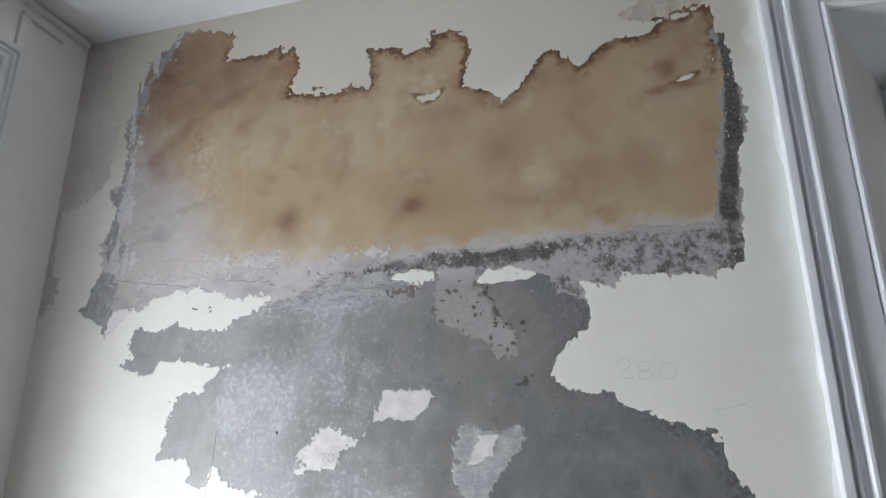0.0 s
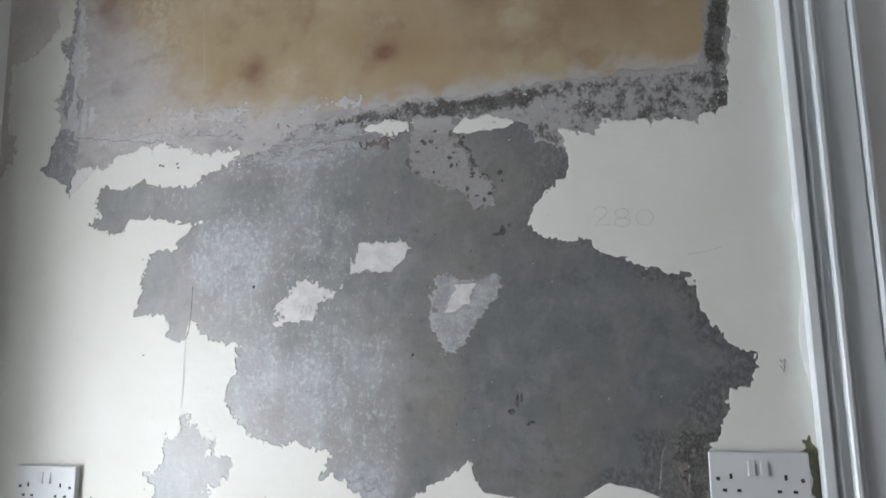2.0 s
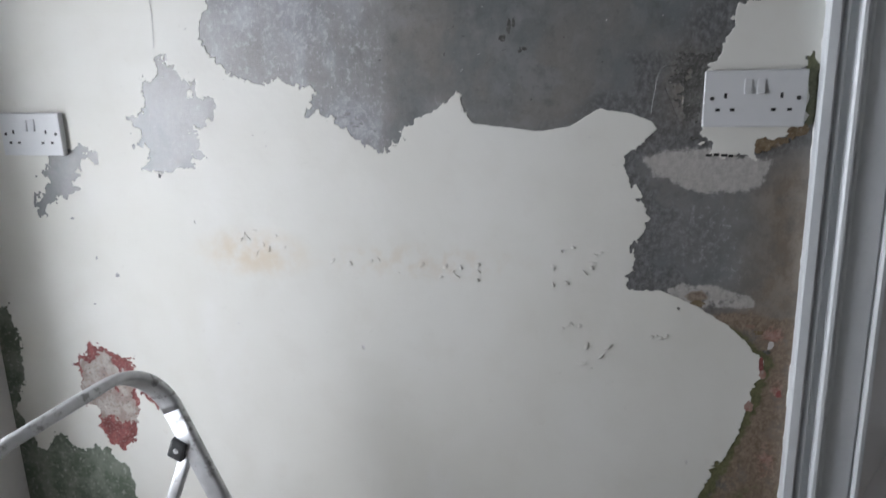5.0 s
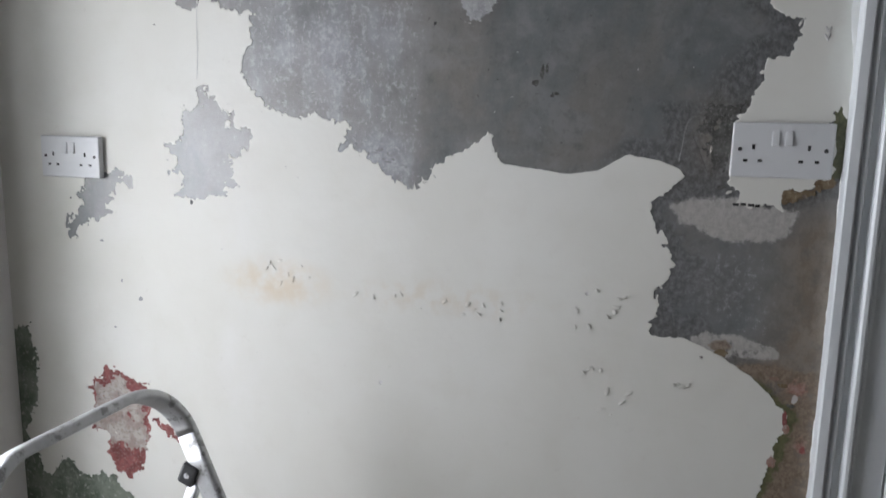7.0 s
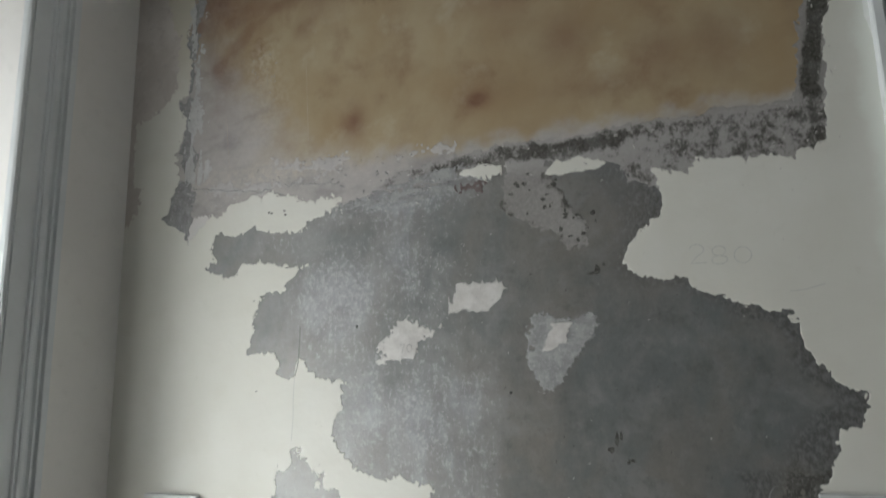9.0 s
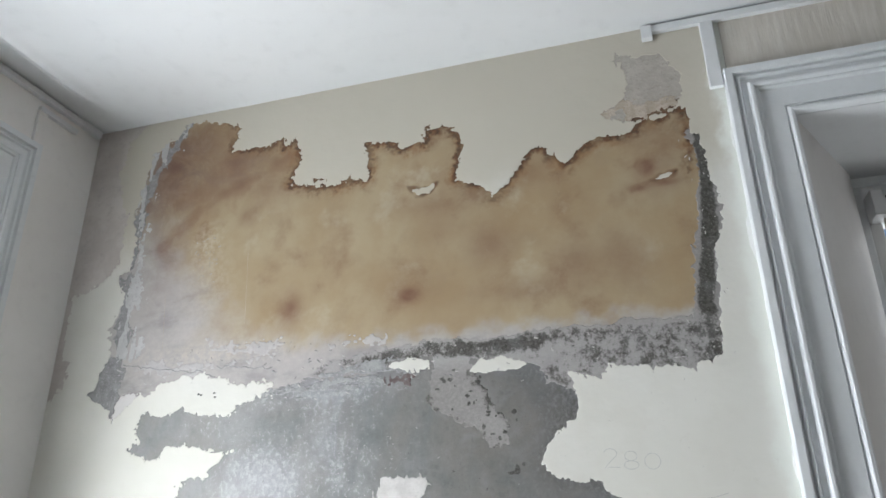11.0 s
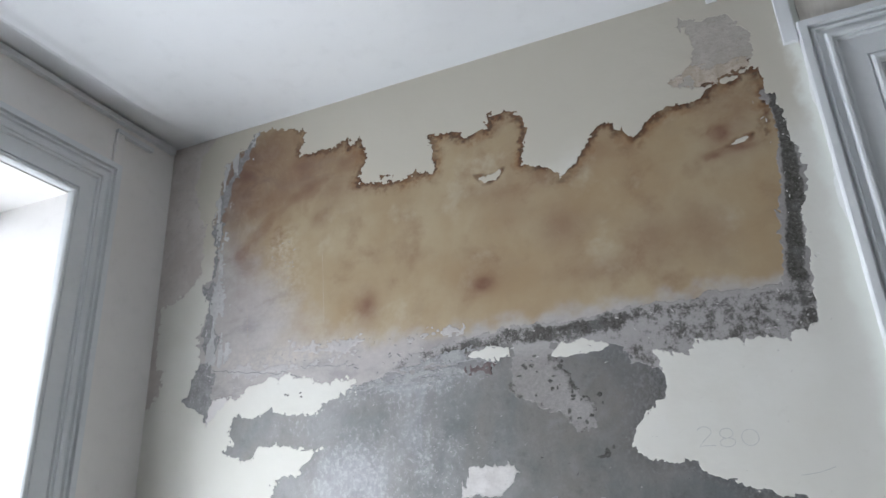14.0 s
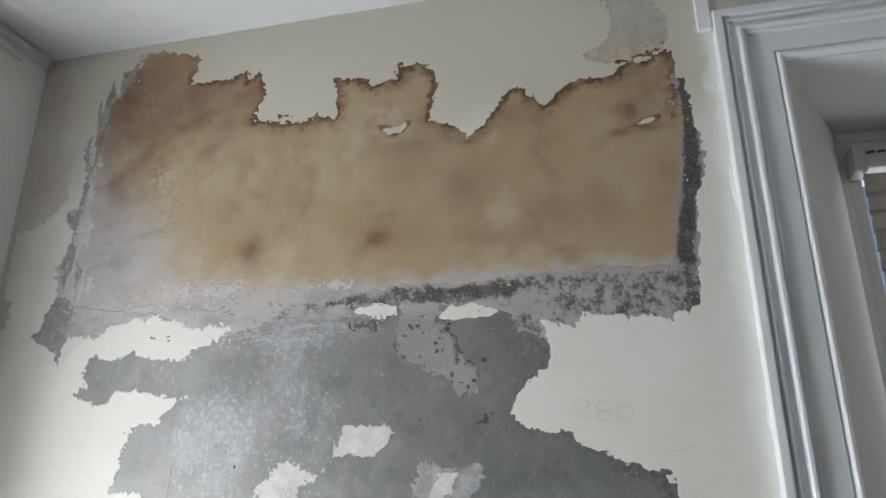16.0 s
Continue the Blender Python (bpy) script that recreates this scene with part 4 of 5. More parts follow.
# bare strips and patches
layer("taupe_plaster", s_corner + 0.012, -0.0004, TAUPE, wall, "taupe bare plaster in the corner")
layer("paper_plaster", np.minimum(s_top + 0.015, ZZ - 2.13), -0.0004, PATCHY, wall, "rough greyish-beige bare plaster")
s_scrap = inside([(-0.105, 2.195), (-0.05, 2.225), (0.0, 2.205), (0.045, 2.215), (0.07, 2.185), (-0.02, 2.160), (-0.085, 2.160)])
layer("paper_scraps", np.minimum(np.minimum(s_scrap + ragged(1.6), 0.012 * (0.35 + 1.2 * N16 + 0.8 * M7)), bare + 0.002), -0.0009, SCRAP, wall, "curling beige scraps of lining paper")
dark_line = np.minimum(0.016 + 0.005 * N16 - np.abs(XX + 1.308 + 0.015 * grain(0.12, 51) - 0.10 * smooth(ZZ, 2.16, 2.37)), np.minimum(ZZ - 1.55, 2.37 - ZZ)) + ragged(0.9)
layer("grey_strip", np.minimum(dark_line, s_left + 0.02 + 0.1 * smooth(ZZ, 1.9, 2.0)), -0.0008, SLATE, wall, "rough grey plaster strip")
s_tip = inside([(-1.292, 1.555), (-1.36, 1.635), (-1.36, 1.69), (-1.335, 1.735), (-1.295, 1.74), (-1.272, 1.69), (-1.283, 1.62)])
layer("grey_tip", np.minimum(s_tip + ragged(1.2), bare + 0.005), -0.0009, SLATE, wall, "rough grey plaster tapering to a point")
s_edge = inside([(-1.325, 1.72), (-1.315, 1.95), (-1.335, 2.12), (-1.335, 2.25), (-1.27, 2.345), (-1.20, 2.37), (-1.20, 2.34), (-1.265, 2.25), (-1.275, 2.05), (-1.255, 1.88), (-1.245, 1.72)])
upright_drag = grain(0.010, 81, 7.0) + 0.7 * grain(0.024, 82, 4.0) + 0.35 * M7
layer("edge_skim", np.minimum(np.minimum(s_edge + ragged(2.2), 0.012 * (upright_drag + 0.05)), bare + 0.002), -0.00095, SKIM, wall, "pale skim plaster dragged upright along the panel's edge")
s_base = inside([(-1.30, 1.70), (-1.10, 1.735), (-0.86, 1.745), (-0.62, 1.735), (-0.60, 1.712), (-0.86, 1.700), (-1.0, 1.682), (-1.14, 1.675), (-1.24, 1.655)])
layer("base_skim", np.minimum(np.minimum(s_base + ragged(1.4), 0.012 * (grain(0.060, 83, 0.3) + 0.6 * grain(0.02, 84, 0.4) + 0.4 * M7 - 0.15)), bare + 0.002), -0.00095, LILAC, wall, "pale skim plaster smeared along the panel's foot")
layer("red_plaster", s_red + 0.01, -0.0004, RED, wall, "brick-red undercoat")
s_pink = np.minimum(inside([(-1.27, 0.46), (-1.21, 0.475), (-1.15, 0.43), (-1.145, 0.32), (-1.19, 0.31), (-1.24, 0.34), (-1.285, 0.37)]) + ragged(1.3), bare - 0.001)
layer("pink_render", np.minimum(s_pink + 0.004, 0.012 * (1.3 + N16 + 0.9 * M7)), -0.0008, PINK, wall, "rough pinkish render with dark pits")
layer("green_paint", s_green + 0.01, -0.0004, GREEN, wall, "dark green old paint, scraped")

# filler
f_dab = inside(DAB_SQUARE) + ragged(0.7)
layer("square_filler", f_dab, -0.0012, FILLER, wall, "square dab of white filler", {"thin": 0.62 * (1 - smooth(f_dab, 0.0, 0.009))})
f_dab = inside(DAB_ROUND) + ragged(1.2)
layer("round_filler", f_dab, -0.0012, FILLER, wall, "round dab of white filler", {"thin": 0.62 * (1 - smooth(f_dab, 0.0, 0.009))})
layer("tailed_filler", np.minimum(inside(DAB_TAIL) + ragged(1.3), 0.012 * (1.0 + 0.9 * N16 + 0.8 * M7)), -0.0006, GREYFILL, wall, "thin scraped grey filler with a tail")
f_dab = inside(DAB_CORE) + ragged(0.6)
layer("filler_core", f_dab, -0.0014, FILLER, wall, "white filler in a scraped patch", {"thin": 0.62 * (1 - smooth(f_dab, 0.0, 0.009))})
s_dark = inside([(-0.045, 1.075), (0.028, 1.085), (0.003, 1.052), (-0.002, 0.965), (-0.016, 0.945), (-0.03, 0.99), (-0.055, 1.02)])
layer("dark_residue", np.minimum(s_dark + ragged(1.6), 0.012 * (crumb + 0.35)), -0.0007, MORTAR, wall, "dark adhesive residue beside the socket")
s_brown = np.maximum(inside([(0.078, 0.944), (0.118, 0.953), (0.128, 0.940), (0.105, 0.924), (0.08, 0.924)]), inside([(0.10, 0.958), (0.150, 0.962), (0.145, 0.951), (0.11, 0.950)]))
layer("brown_stain", np.minimum(s_brown + ragged(1.5), 0.012 * (0.7 + N16 + 0.8 * M7)), -0.0018, STAIN_BROWN, wall, "brown glue stain below the socket")
brush = 0.011 * bell(0.17, 1.23, 1, 0.06) + 0.006 * bell(0.17, 1.43, 1, 0.03) + 0.008 * bell(0.17, 1.86, 1, 0.05) + 0.005 * bell(0.17, 2.08, 1, 0.04) + 0.0012 * N16
smear = np.minimum(np.minimum(XX - 0.1652 + 0.0018 * N40 + 0.0008 * N7 + brush, ZZ - 0.02), 2.235 - ZZ)
layer("paint_smear", smear, -0.0018, SMEAR, wall, "white gloss paint brushed over the wall's edge")

# ---- structure ----
wb = WIN_B


def prism(bm, ring, z0, z1):
    low = [bm.verts.new((x, y, z0)) for x, y in ring]
    top = [bm.verts.new((x, y, z1)) for x, y in ring]
    n = len(ring)
    bm.faces.new(low[::-1]), bm.faces.new(top)
    for i in range(n):
        bm.faces.new((low[i], low[(i + 1) % n], top[(i + 1) % n], top[i]))
    bmesh.ops.recalc_face_normals(bm, faces=bm.faces)


body = bmesh.new()
prism(body, [(X0 - THICK, 0.001), (wb["x0"], 0.001), (wb["bx0"], wb["by"]), (wb["bx0"], THICK + 0.1), (X0 - THICK, THICK + 0.1)], -0.1, ZC + 0.1)
part("wall_body", body, REVEAL, wall)
right_body = bmesh.new()
prism(right_body, [(wb["x1"], 0.001), (X1 + 0.2, 0.001), (X1 + 0.2, THICK + 0.1), (wb["bx1"], THICK + 0.1), (wb["bx1"], wb["by"])], -0.1, ZC + 0.1)
wall_right = tagged(empty("wall_pier"), "beige painted pier beside the window", "wall", kind="structure")
part("pier_body", right_body, LEFT_PAINT, wall_right)
over = tagged(empty("wall_lintel"), "beige painted wall above and below the window", "wall", kind="structure")
for name, z0, z1 in (("lintel", wb["z1"], ZC + 0.1), ("apron", -0.1, wb["z0"])):
    bm = bmesh.new()
    prism(bm, [(wb["x0"], 0.001), (wb["x1"], 0.001), (wb["bx1"], wb["by"]), (wb["bx1"], THICK + 0.1), (wb["bx0"], THICK + 0.1), (wb["bx0"], wb["by"])], z0, z1)
    part(name, bm, CEILING if name == "lintel" else REVEAL, over)
bm = bmesh.new()
box(bm, 0.176, X1, -0.0026, 0.0005, wb["z1"] + 0.05, ZC)
part("lintel_paint", bm, BRUSHED, over)

wa = WIN_A
left = tagged(empty("wall_left"), "beige painted wall with a bright window", "wall", kind="structure")
for name, dims in (("pier_near_corner", (X0 - THICK, X0, wa["y1"], 0.001, -0.1, ZC + 0.1)), ("pier_far", (X0 - THICK, X0, Y0 - 0.2, wa["y0"], -0.1, ZC + 0.1)),
                   ("window_head", (X0 - THICK, X0, wa["y0"], wa["y1"], wa["z1"], ZC + 0.1)), ("window_apron", (X0 - THICK, X0, wa["y0"], wa["y1"], -0.1, wa["z0"]))):
    box_part(name, dims, LEFT_PAINT, left)
tagged(box_part("wall_right", (X1, X1 + 0.2, Y0 - 0.2, 0.001, -0.1, ZC + 0.1), ROOM_PAINT), "plain beige painted wall", "wall", kind="structure")
tagged(box_part("wall_back", (X0, X1, Y0 - 0.2, Y0, -0.1, ZC + 0.1), ROOM_PAINT), "plain beige painted wall", "wall", kind="structure")
tagged(box_part("floor", (X0 - THICK, X1 + 0.2, Y0 - 0.2, THICK, -0.12, 0.0), FLOOR), "dusty brown floor", "floor", kind="structure")

# bright overcast sky seen through the left window
OVERCAST = Nodes("overcast_sky", 1.0)
OVERCAST.put(OVERCAST.b.inputs["Emission Color"], OVERCAST.mix(OVERCAST.ramp(OVERCAST.noise(0.8, 3), 0.35, 0.65), (0.90, 0.95, 1.0), (0.95, 0.98, 1.0)))
OVERCAST.b.inputs["Emission Strength"].default_value = 3.2
backdrop = box_part("backdrop", (X0 - 1.60, X0 - 1.55, -4.6, 2.4, 0.0, 5.0), OVERCAST.done((0.8, 0.8, 0.8)))
tagged(backdrop, "bright white overcast sky outside the window", "sky", kind="structure")

# ceiling with a soft ridge where boards meet near the left wall
bm = bmesh.new()
nxc, nyc = 160, 60
grid = [[None] * (nyc + 1) for _ in range(nxc + 1)]
for i in range(nxc + 1):
    x = X0 + (X1 - X0) * (i / nxc) ** 2.2
    for j in range(nyc + 1):
        y = Y0 + (0.0 - Y0) * j / nyc
        dip = 0.018 * math.exp(-((x + 1.392) / 0.018) ** 2) * min(1.0, max(0.0, (-0.08 - y) / 0.15)) * (0.8 + 0.3 * noise.noise((y * 3, 1.0, 5.0)))
        grid[i][j] = bm.verts.new((x, y, ZC - dip + 0.0025 * noise.noise((x * 2.5, y * 2.5, 3.0))))
for i in range(nxc):
    for j in range(nyc):
        bm.faces.new((grid[i][j], grid[i][j + 1], grid[i + 1][j + 1], grid[i + 1][j]))
ceiling = tagged(part("ceiling", bm, CEILING, None, "", True), "white painted ceiling with a shallow uneven ridge", "ceiling", kind="structure")
tagged(box_part("roof_slab", (X0 - THICK, X1 + 0.2, Y0 - 0.2, THICK + 0.1, ZC + 0.012, ZC + 0.2), CEILING), "slab above the ceiling", "ceiling", kind="structure")

# ---- mouldings round the openings ----
PROFILE = [(0, 0), (0, 26), (2, 29), (15, 29), (17, 28), (18, 20), (21, 18), (23, 22), (25, 24), (28, 24), (30, 19), (31, 17), (39, 16), (41, 17), (43, 24),
           (46, 27), (51, 27), (54, 25), (55, 20), (58, 21), (61, 20), (63, 14), (104, 13), (106, 9), (108, 9), (110, 14), (114, 17), (119, 16), (122, 11), (124, 0)]


def mouldings(parent, to_world, a0, a1, z_top, z_low):
    """Two uprights and a head, mitred; to_world turns (along the wall, proud of it, height) into a place."""
    prof = [(w / 1000, h / 1000) for w, h in PROFILE]
    ways = (("upright", [lambda w: (a0 + w, z_low), lambda w: (a0 + w, z_top - w)]),
            ("head", [lambda w: (a0 + w, z_top - w), lambda w: (a1 - w, z_top - w)]),
            ("upright", [lambda w: (a1 - w, z_top - w), lambda w: (a1 - w, z_low)]))
    for name, ends in ways:
        bm = bmesh.new()
        rows = []
        for k in range(25):
            t, row = k / 24, []
            for w, h in prof:
                (u0, v0), (u1, v1) = ends[0](w), ends[1](w)
                wob = 0.0006 * noise.noise((7 * t + a0, w * 9, v0))
                row.append(bm.verts.new(to_world(u0 + (u1 - u0) * t, h + (wob if h else 0), v0 + (v1 - v0) * t)))
            rows.append(row)
        for r, q in zip(rows, rows[1:]):
            for i in range(len(prof) - 1):
                bm.faces.new((r[i], r[i + 1], q[i + 1], q[i]))
        bm.faces.new(rows[0]), bm.faces.new(rows[-1])
        bmesh.ops.recalc_face_normals(bm, faces=bm.faces)
        part(name, bm, GLOSS, parent)


window_b = tagged(empty("window_1"), "white gloss moulded window surround with a splayed reveal and a blind", "window", kind="structure")
mouldings(window_b, lambda u, h, z: (u, -h, z), 0.165, 1.585, 2.238, 0.02)
window_a = tagged(empty("window_2"), "white gloss moulded window surround full of daylight", "window", kind="structure")
mouldings(window_a, lambda u, h, z: (X0 + h, u, z), -1.344, -0.198, 2.245, 0.02)


def sash(parent, to_world, a0, a1, z0, z1, bar):
    """A window frame of four rails with a glass pane."""
    for name, d in (("frame_rail", (a0, a1, z0, z0 + bar)), ("frame_rail", (a0, a1, z1 - bar, z1)),
                    ("frame_stile", (a0, a0 + bar, z0 + bar, z1 - bar)), ("frame_stile", (a1 - bar, a1, z0 + bar, z1 - bar))):
        bm = bmesh.new()
        box(bm, d[0], d[1], -0.02, 0.03, d[2], d[3], 0.004)
        for v in bm.verts:
            v.co = to_world(*v.co)
        bmesh.ops.recalc_face_normals(bm, faces=bm.faces)
        part(name, bm, GLOSS, parent)


sash(window_b, lambda u, d, z: Vector((u, wb["by"] + 0.045 + d, z)), wb["bx0"], wb["bx1"], wb["z0"], wb["z1"], 0.024)
sash(window_a, lambda u, d, z: Vector((X0 - 0.26 - d, u, z)), wa["y0"], wa["y1"] + 0.027, wa["z0"], wa["z1"], 0.03)
bm = bmesh.new()
box(bm, wb["bx0"], wb["bx1"], 0.12, wb["by"] + 0.02, wb["z0"], wb["z0"] + 0.025, 0.006)
part("window_sill", bm, GLOSS, window_b)
bm = bmesh.new()
box(bm, X0 - 0.26, X0 - 0.01, wa["y0"], wa["y1"], wa["z0"], wa["z0"] + 0.025, 0.006)
part("window_sill", bm, GLOSS, window_a)

# blind in the splayed window
bm = bmesh.new()
box(bm, 0.474, 0.502, 0.352, 0.372, wb["z0"] + 0.03, 1.992, 0.003)
part("blind_stop", bm, PLASTIC, window_b)
bm = bmesh.new()
box(bm, wb["bx0"] + 0.024, wb["bx1"] - 0.024, 0.352, 0.395, 1.992, wb["z1"] - 0.024, 0.003)
part("top_board", bm, GLOSS, window_b)
blind = tagged(empty("window_blind", 0.9, 0.34, 2.03), "white slatted blind with a headrail, lowered in the window", "blind")


def under(ob, parent):
    ob.parent = parent
    ob.matrix_parent_inverse = Matrix.Translation(parent.location).inverted()
    return ob


under(box_part("headrail", (0.486, 1.27, 0.300, 0.345, 2.000, 2.045), PLASTIC, None, 0.004), blind)
under(box_part("bracket", (0.474, 0.500, 0.290, 0.350, 1.990, 2.055), PLASTIC, None, 0.003), blind)
under(box_part("bracket", (1.262, 1.288, 0.290, 0.350, 1.990, 2.055), PLASTIC, None, 0.003), blind)
for k in range(3):
    under(box_part("clip", (0.505 + 0.022 * k, 0.521 + 0.022 * k, 0.296, 0.300, 2.034, 2.039), SCREW, None, 0.0), blind)
bm = bmesh.new()
prev = None
for k in range(7):
    s = k / 6 - 0.5
    row = [bm.verts.new((x, 0.016 * s - 0.006 * (0.25 - s * s), -0.050 * s)) for x in (0.0, 0.76)]
    if prev:
        bm.faces.new((prev[0], prev[1], row[1], row[0]))
    prev = row
bmesh.ops.solidify(bm, geom=bm.faces[:], thickness=0.0006)
first = under(part("slat", bm, SLAT, None, "", True), blind)
first.location = (0.495, 0.322, 1.965)
for k in range(1, 37):
    o = first.copy()
    scene.collection.objects.link(o)
    o.location = (0.495, 0.322, 1.965 - 0.044 * k)

# ---- sockets ----
def socket(x, z, turn=0.0, deep=0.010, label=""):
    """Twin switched wall socket; x, z: its upper left corner."""
    base = tagged(empty("wall_socket", x, -0.0015, z), label or "white plastic twin wall socket with two rocker switches", "socket", "twin sockets")
    w, h = 0.148, 0.086
    bm = box(bmesh.new(), 0, w, -deep, 0, -h, 0, 0.003, 3)
    plate = part("plate", bm, PLASTIC, base)
    bm = box(bmesh.new(), 0.003, w - 0.003, -0.0012, 0.0, -h - 0.0, 0.0005)
    part("back_box", bm, PLASTIC, base)
    for sx in (0.058, 0.077):
        bm = box(bmesh.new(), sx, sx + 0.011, -deep - 0.004, -deep + 0.001, -0.036, -0.0126, 0.0012)
        for v in bm.verts:
            if v.co.z > -0.02 and v.co.y < -deep:
                v.co.y += 0.003
        part("rocker_switch", bm, PLASTIC, base)
    for sx in (0.0125, 0.1365):
        part("screw", cylinder(bmesh.new(), 0.0032, 0.0016, pose(sx, -deep - 0.0001, -0.042, 90)), SCREW, plate)
    for px, pz, pw, ph in ((0.032, 0.038, 0.0042, 0.008), (0.0216, 0.0595, 0.0066, 0.0045), (0.043, 0.0595, 0.0066, 0.0045),
                           (0.1125, 0.038, 0.0042, 0.008), (0.102, 0.0595, 0.0066, 0.0045), (0.125, 0.0595, 0.0066, 0.0045)):
        part("pin_hole", box(bmesh.new(), px - pw / 2, px + pw / 2, -deep - 0.0004, -deep + 0.0005, -pz - ph / 2, -pz + ph / 2), HOLE, plate)
    base.rotation_euler = (0, radians(turn), 0)
    return base


# ---- small marks ----
socket(0.0015, 1.050, 0.3, 0.010, "white plastic twin wall socket beside the window surround, over bare plaster")
socket(-1.3665, 1.004, 0.5, 0.014, "white plastic twin wall socket on cream paint")

# ---- cable trunking ----
def trunking(name, dims, label):
    return tagged(box_part(name, dims, CEILING, None, 0.002), label, "trunking")


trunking("cable_trunking", (X0, X0 + 0.016, -2.9, -0.07, ZC - 0.022, ZC - 0.006), "thin white cable trunking along the ceiling")
trunking("cable_trunking", (X0, X0 + 0.018, -0.075, -0.012, ZC - 0.024, ZC - 0.004), "short white trunking joint in the corner")
tagged(box_part("cable_trunking", (X0, X0 + 0.010, -0.215, -0.190, 2.245, 2.352), LEFT_PAINT, None, 0.002), "painted cable trunking dropping to the window", "trunking")
trunking("cable_trunking", (X0, X0 + 0.013, -0.215, -0.09, 2.345, 2.358), "white trunking branch on the wall")
trunking("cable_trunking", (0.020, X1 - 0.01, -0.016, -0.0026, ZC - 0.024, ZC - 0.006), "thin white cable trunking along the ceiling")
trunking("trunking_cap", (0.010, 0.034, -0.020, -0.0026, ZC - 0.040, ZC - 0.006), "white end cap of cable trunking")
trunking("cable_trunking", (0.135, 0.163, -0.015, -0.0026, 2.205, 2.376), "white cable trunking dropping to the window surround")

# ---- step ladder ----
def rail(points, wide, thick, across):
    """A flat rounded tube along points; across: the direction of its wide side."""
    bm = bmesh.new()
    rows = []
    for i, p in enumerate(points):
        d = (points[min(i + 1, len(points) - 1)] - points[max(i - 1, 0)]).normalized()
        n = d.cross(across).normalized()
        row = []
        for k in range(12):
            a = 2 * math.pi * (k + 0.5) / 12
            cx, cy = math.cos(a), math.sin(a)
            sx = math.copysign(abs(cx) ** 0.45, cx) * wide / 2
            sy = math.copysign(abs(cy) ** 0.45, cy) * thick / 2
            row.append(bm.verts.new(p + across * sx + n * sy))
        rows.append(row)
    for r, q in zip(rows, rows[1:]):
        for k in range(12):
            bm.faces.new((r[k], r[(k + 1) % 12], q[(k + 1) % 12], q[k]))
    bm.faces.new(rows[0]), bm.faces.new(rows[-1])
    bmesh.ops.recalc_face_normals(bm, faces=bm.faces)
    return bm


ladder = tagged(empty("step_ladder", -0.8, -0.42, 0.0), "small aluminium step ladder with a rounded hoop handle", "ladder")
TOP, FAR_Y, NEAR_Y, BEND = Vector((-0.905, 0, 0.592)), -0.238, -0.635, 0.10
down = Vector((0.40, 0, -0.92)).normalized()
flat = down.cross(Vector((0, 1, 0))).normalized()
path = []
for s in np.linspace(0.62, BEND, 10):
    path.append(Vector((TOP.x, FAR_Y, TOP.z)) + down * float(s))
for a in np.linspace(0, 90, 12):
    c, s = math.cos(radians(a)), math.sin(radians(a))
    path.append(Vector((TOP.x, FAR_Y - BEND * (1 - c), TOP.z)) + down * (BEND * (1 - s)))
for a in np.linspace(90, 0, 12):
    c, s = math.cos(radians(a)), math.sin(radians(a))
    path.append(Vector((TOP.x, NEAR_Y + BEND * (1 - c), TOP.z)) + down * (BEND * (1 - s)))
for s in np.linspace(BEND, 0.62, 10):
    path.append(Vector((TOP.x, NEAR_Y, TOP.z)) + down * float(s))
under(part("hoop_frame", rail(path, 0.040, 0.018, flat), ALU, None, "bent aluminium hoop, scuffed", True), ladder)
back = Vector((-0.40, 0, -0.92)).normalized()
for y in (FAR_Y + 0.004, NEAR_Y - 0.004):
    joint = Vector((TOP.x, y, TOP.z)) + down * 0.178 + Vector((-0.012, 0, 0))
    under(part("rear_leg", rail([joint + back * float(s) for s in np.linspace(0.0, (joint.z) / 0.92, 6)], 0.024, 0.014, Vector((1, 0, 0))), ALU, None, "", True), ladder)
    bm = box(bmesh.new(), -0.015, 0.015, -0.014, 0.014, -0.019, 0.019, 0.004)
    blk = under(part("hinge_block", bm, BLACK, None, "black plastic hinge block"), ladder)
    blk.matrix_basis = pose(joint.x - 0.014, y - 0.006, joint.z, 0, 23, 0)
    pin = under(part("rivet", cylinder(bmesh.new(), 0.005, 0.030, pose(0, 0, 0, 90)), ALU), ladder)
    pin.matrix_basis = pose(joint.x - 0.014, y - 0.006, joint.z)
for k, s in enumerate((0.40, 0.58)):
    mid = Vector((TOP.x, 0, TOP.z)) + down * s
    under(box_part("tread", (mid.x - 0.10, mid.x + 0.02, NEAR_Y + 0.01, FAR_Y - 0.01, mid.z - 0.02, mid.z), ALU, None, 0.004), ladder)


# ---- marks, pits and flecks on the wall ----
def stroke(points, width, y):
    """A thin flat line along points on the wall."""
    bm = bmesh.new()
    prev = None
    for i, (x, z) in enumerate(points):
        ax, az = points[max(i - 1, 0)]
        bx, bz = points[min(i + 1, len(points) - 1)]
        d = math.hypot(bx - ax, bz - az) or 1.0
        ox, oz = -(bz - az) / d * width / 2, (bx - ax) / d * width / 2
        row = [bm.verts.new((x + ox, y, z + oz)), bm.verts.new((x - ox, y, z - oz))]
        if prev:
            bm.faces.new((prev[0], prev[1], row[1], row[0]))
        prev = row
    for f in bm.faces:
        if f.normal.y > 0:
            f.normal_flip()
    return bm


def loop(cx, cz, rx, rz, a0, a1, n=18):
    return [(cx + rx * math.cos(radians(a0 + (a1 - a0) * k / n)), cz + rz * math.sin(radians(a0 + (a1 - a0) * k / n))) for k in range(n + 1)]


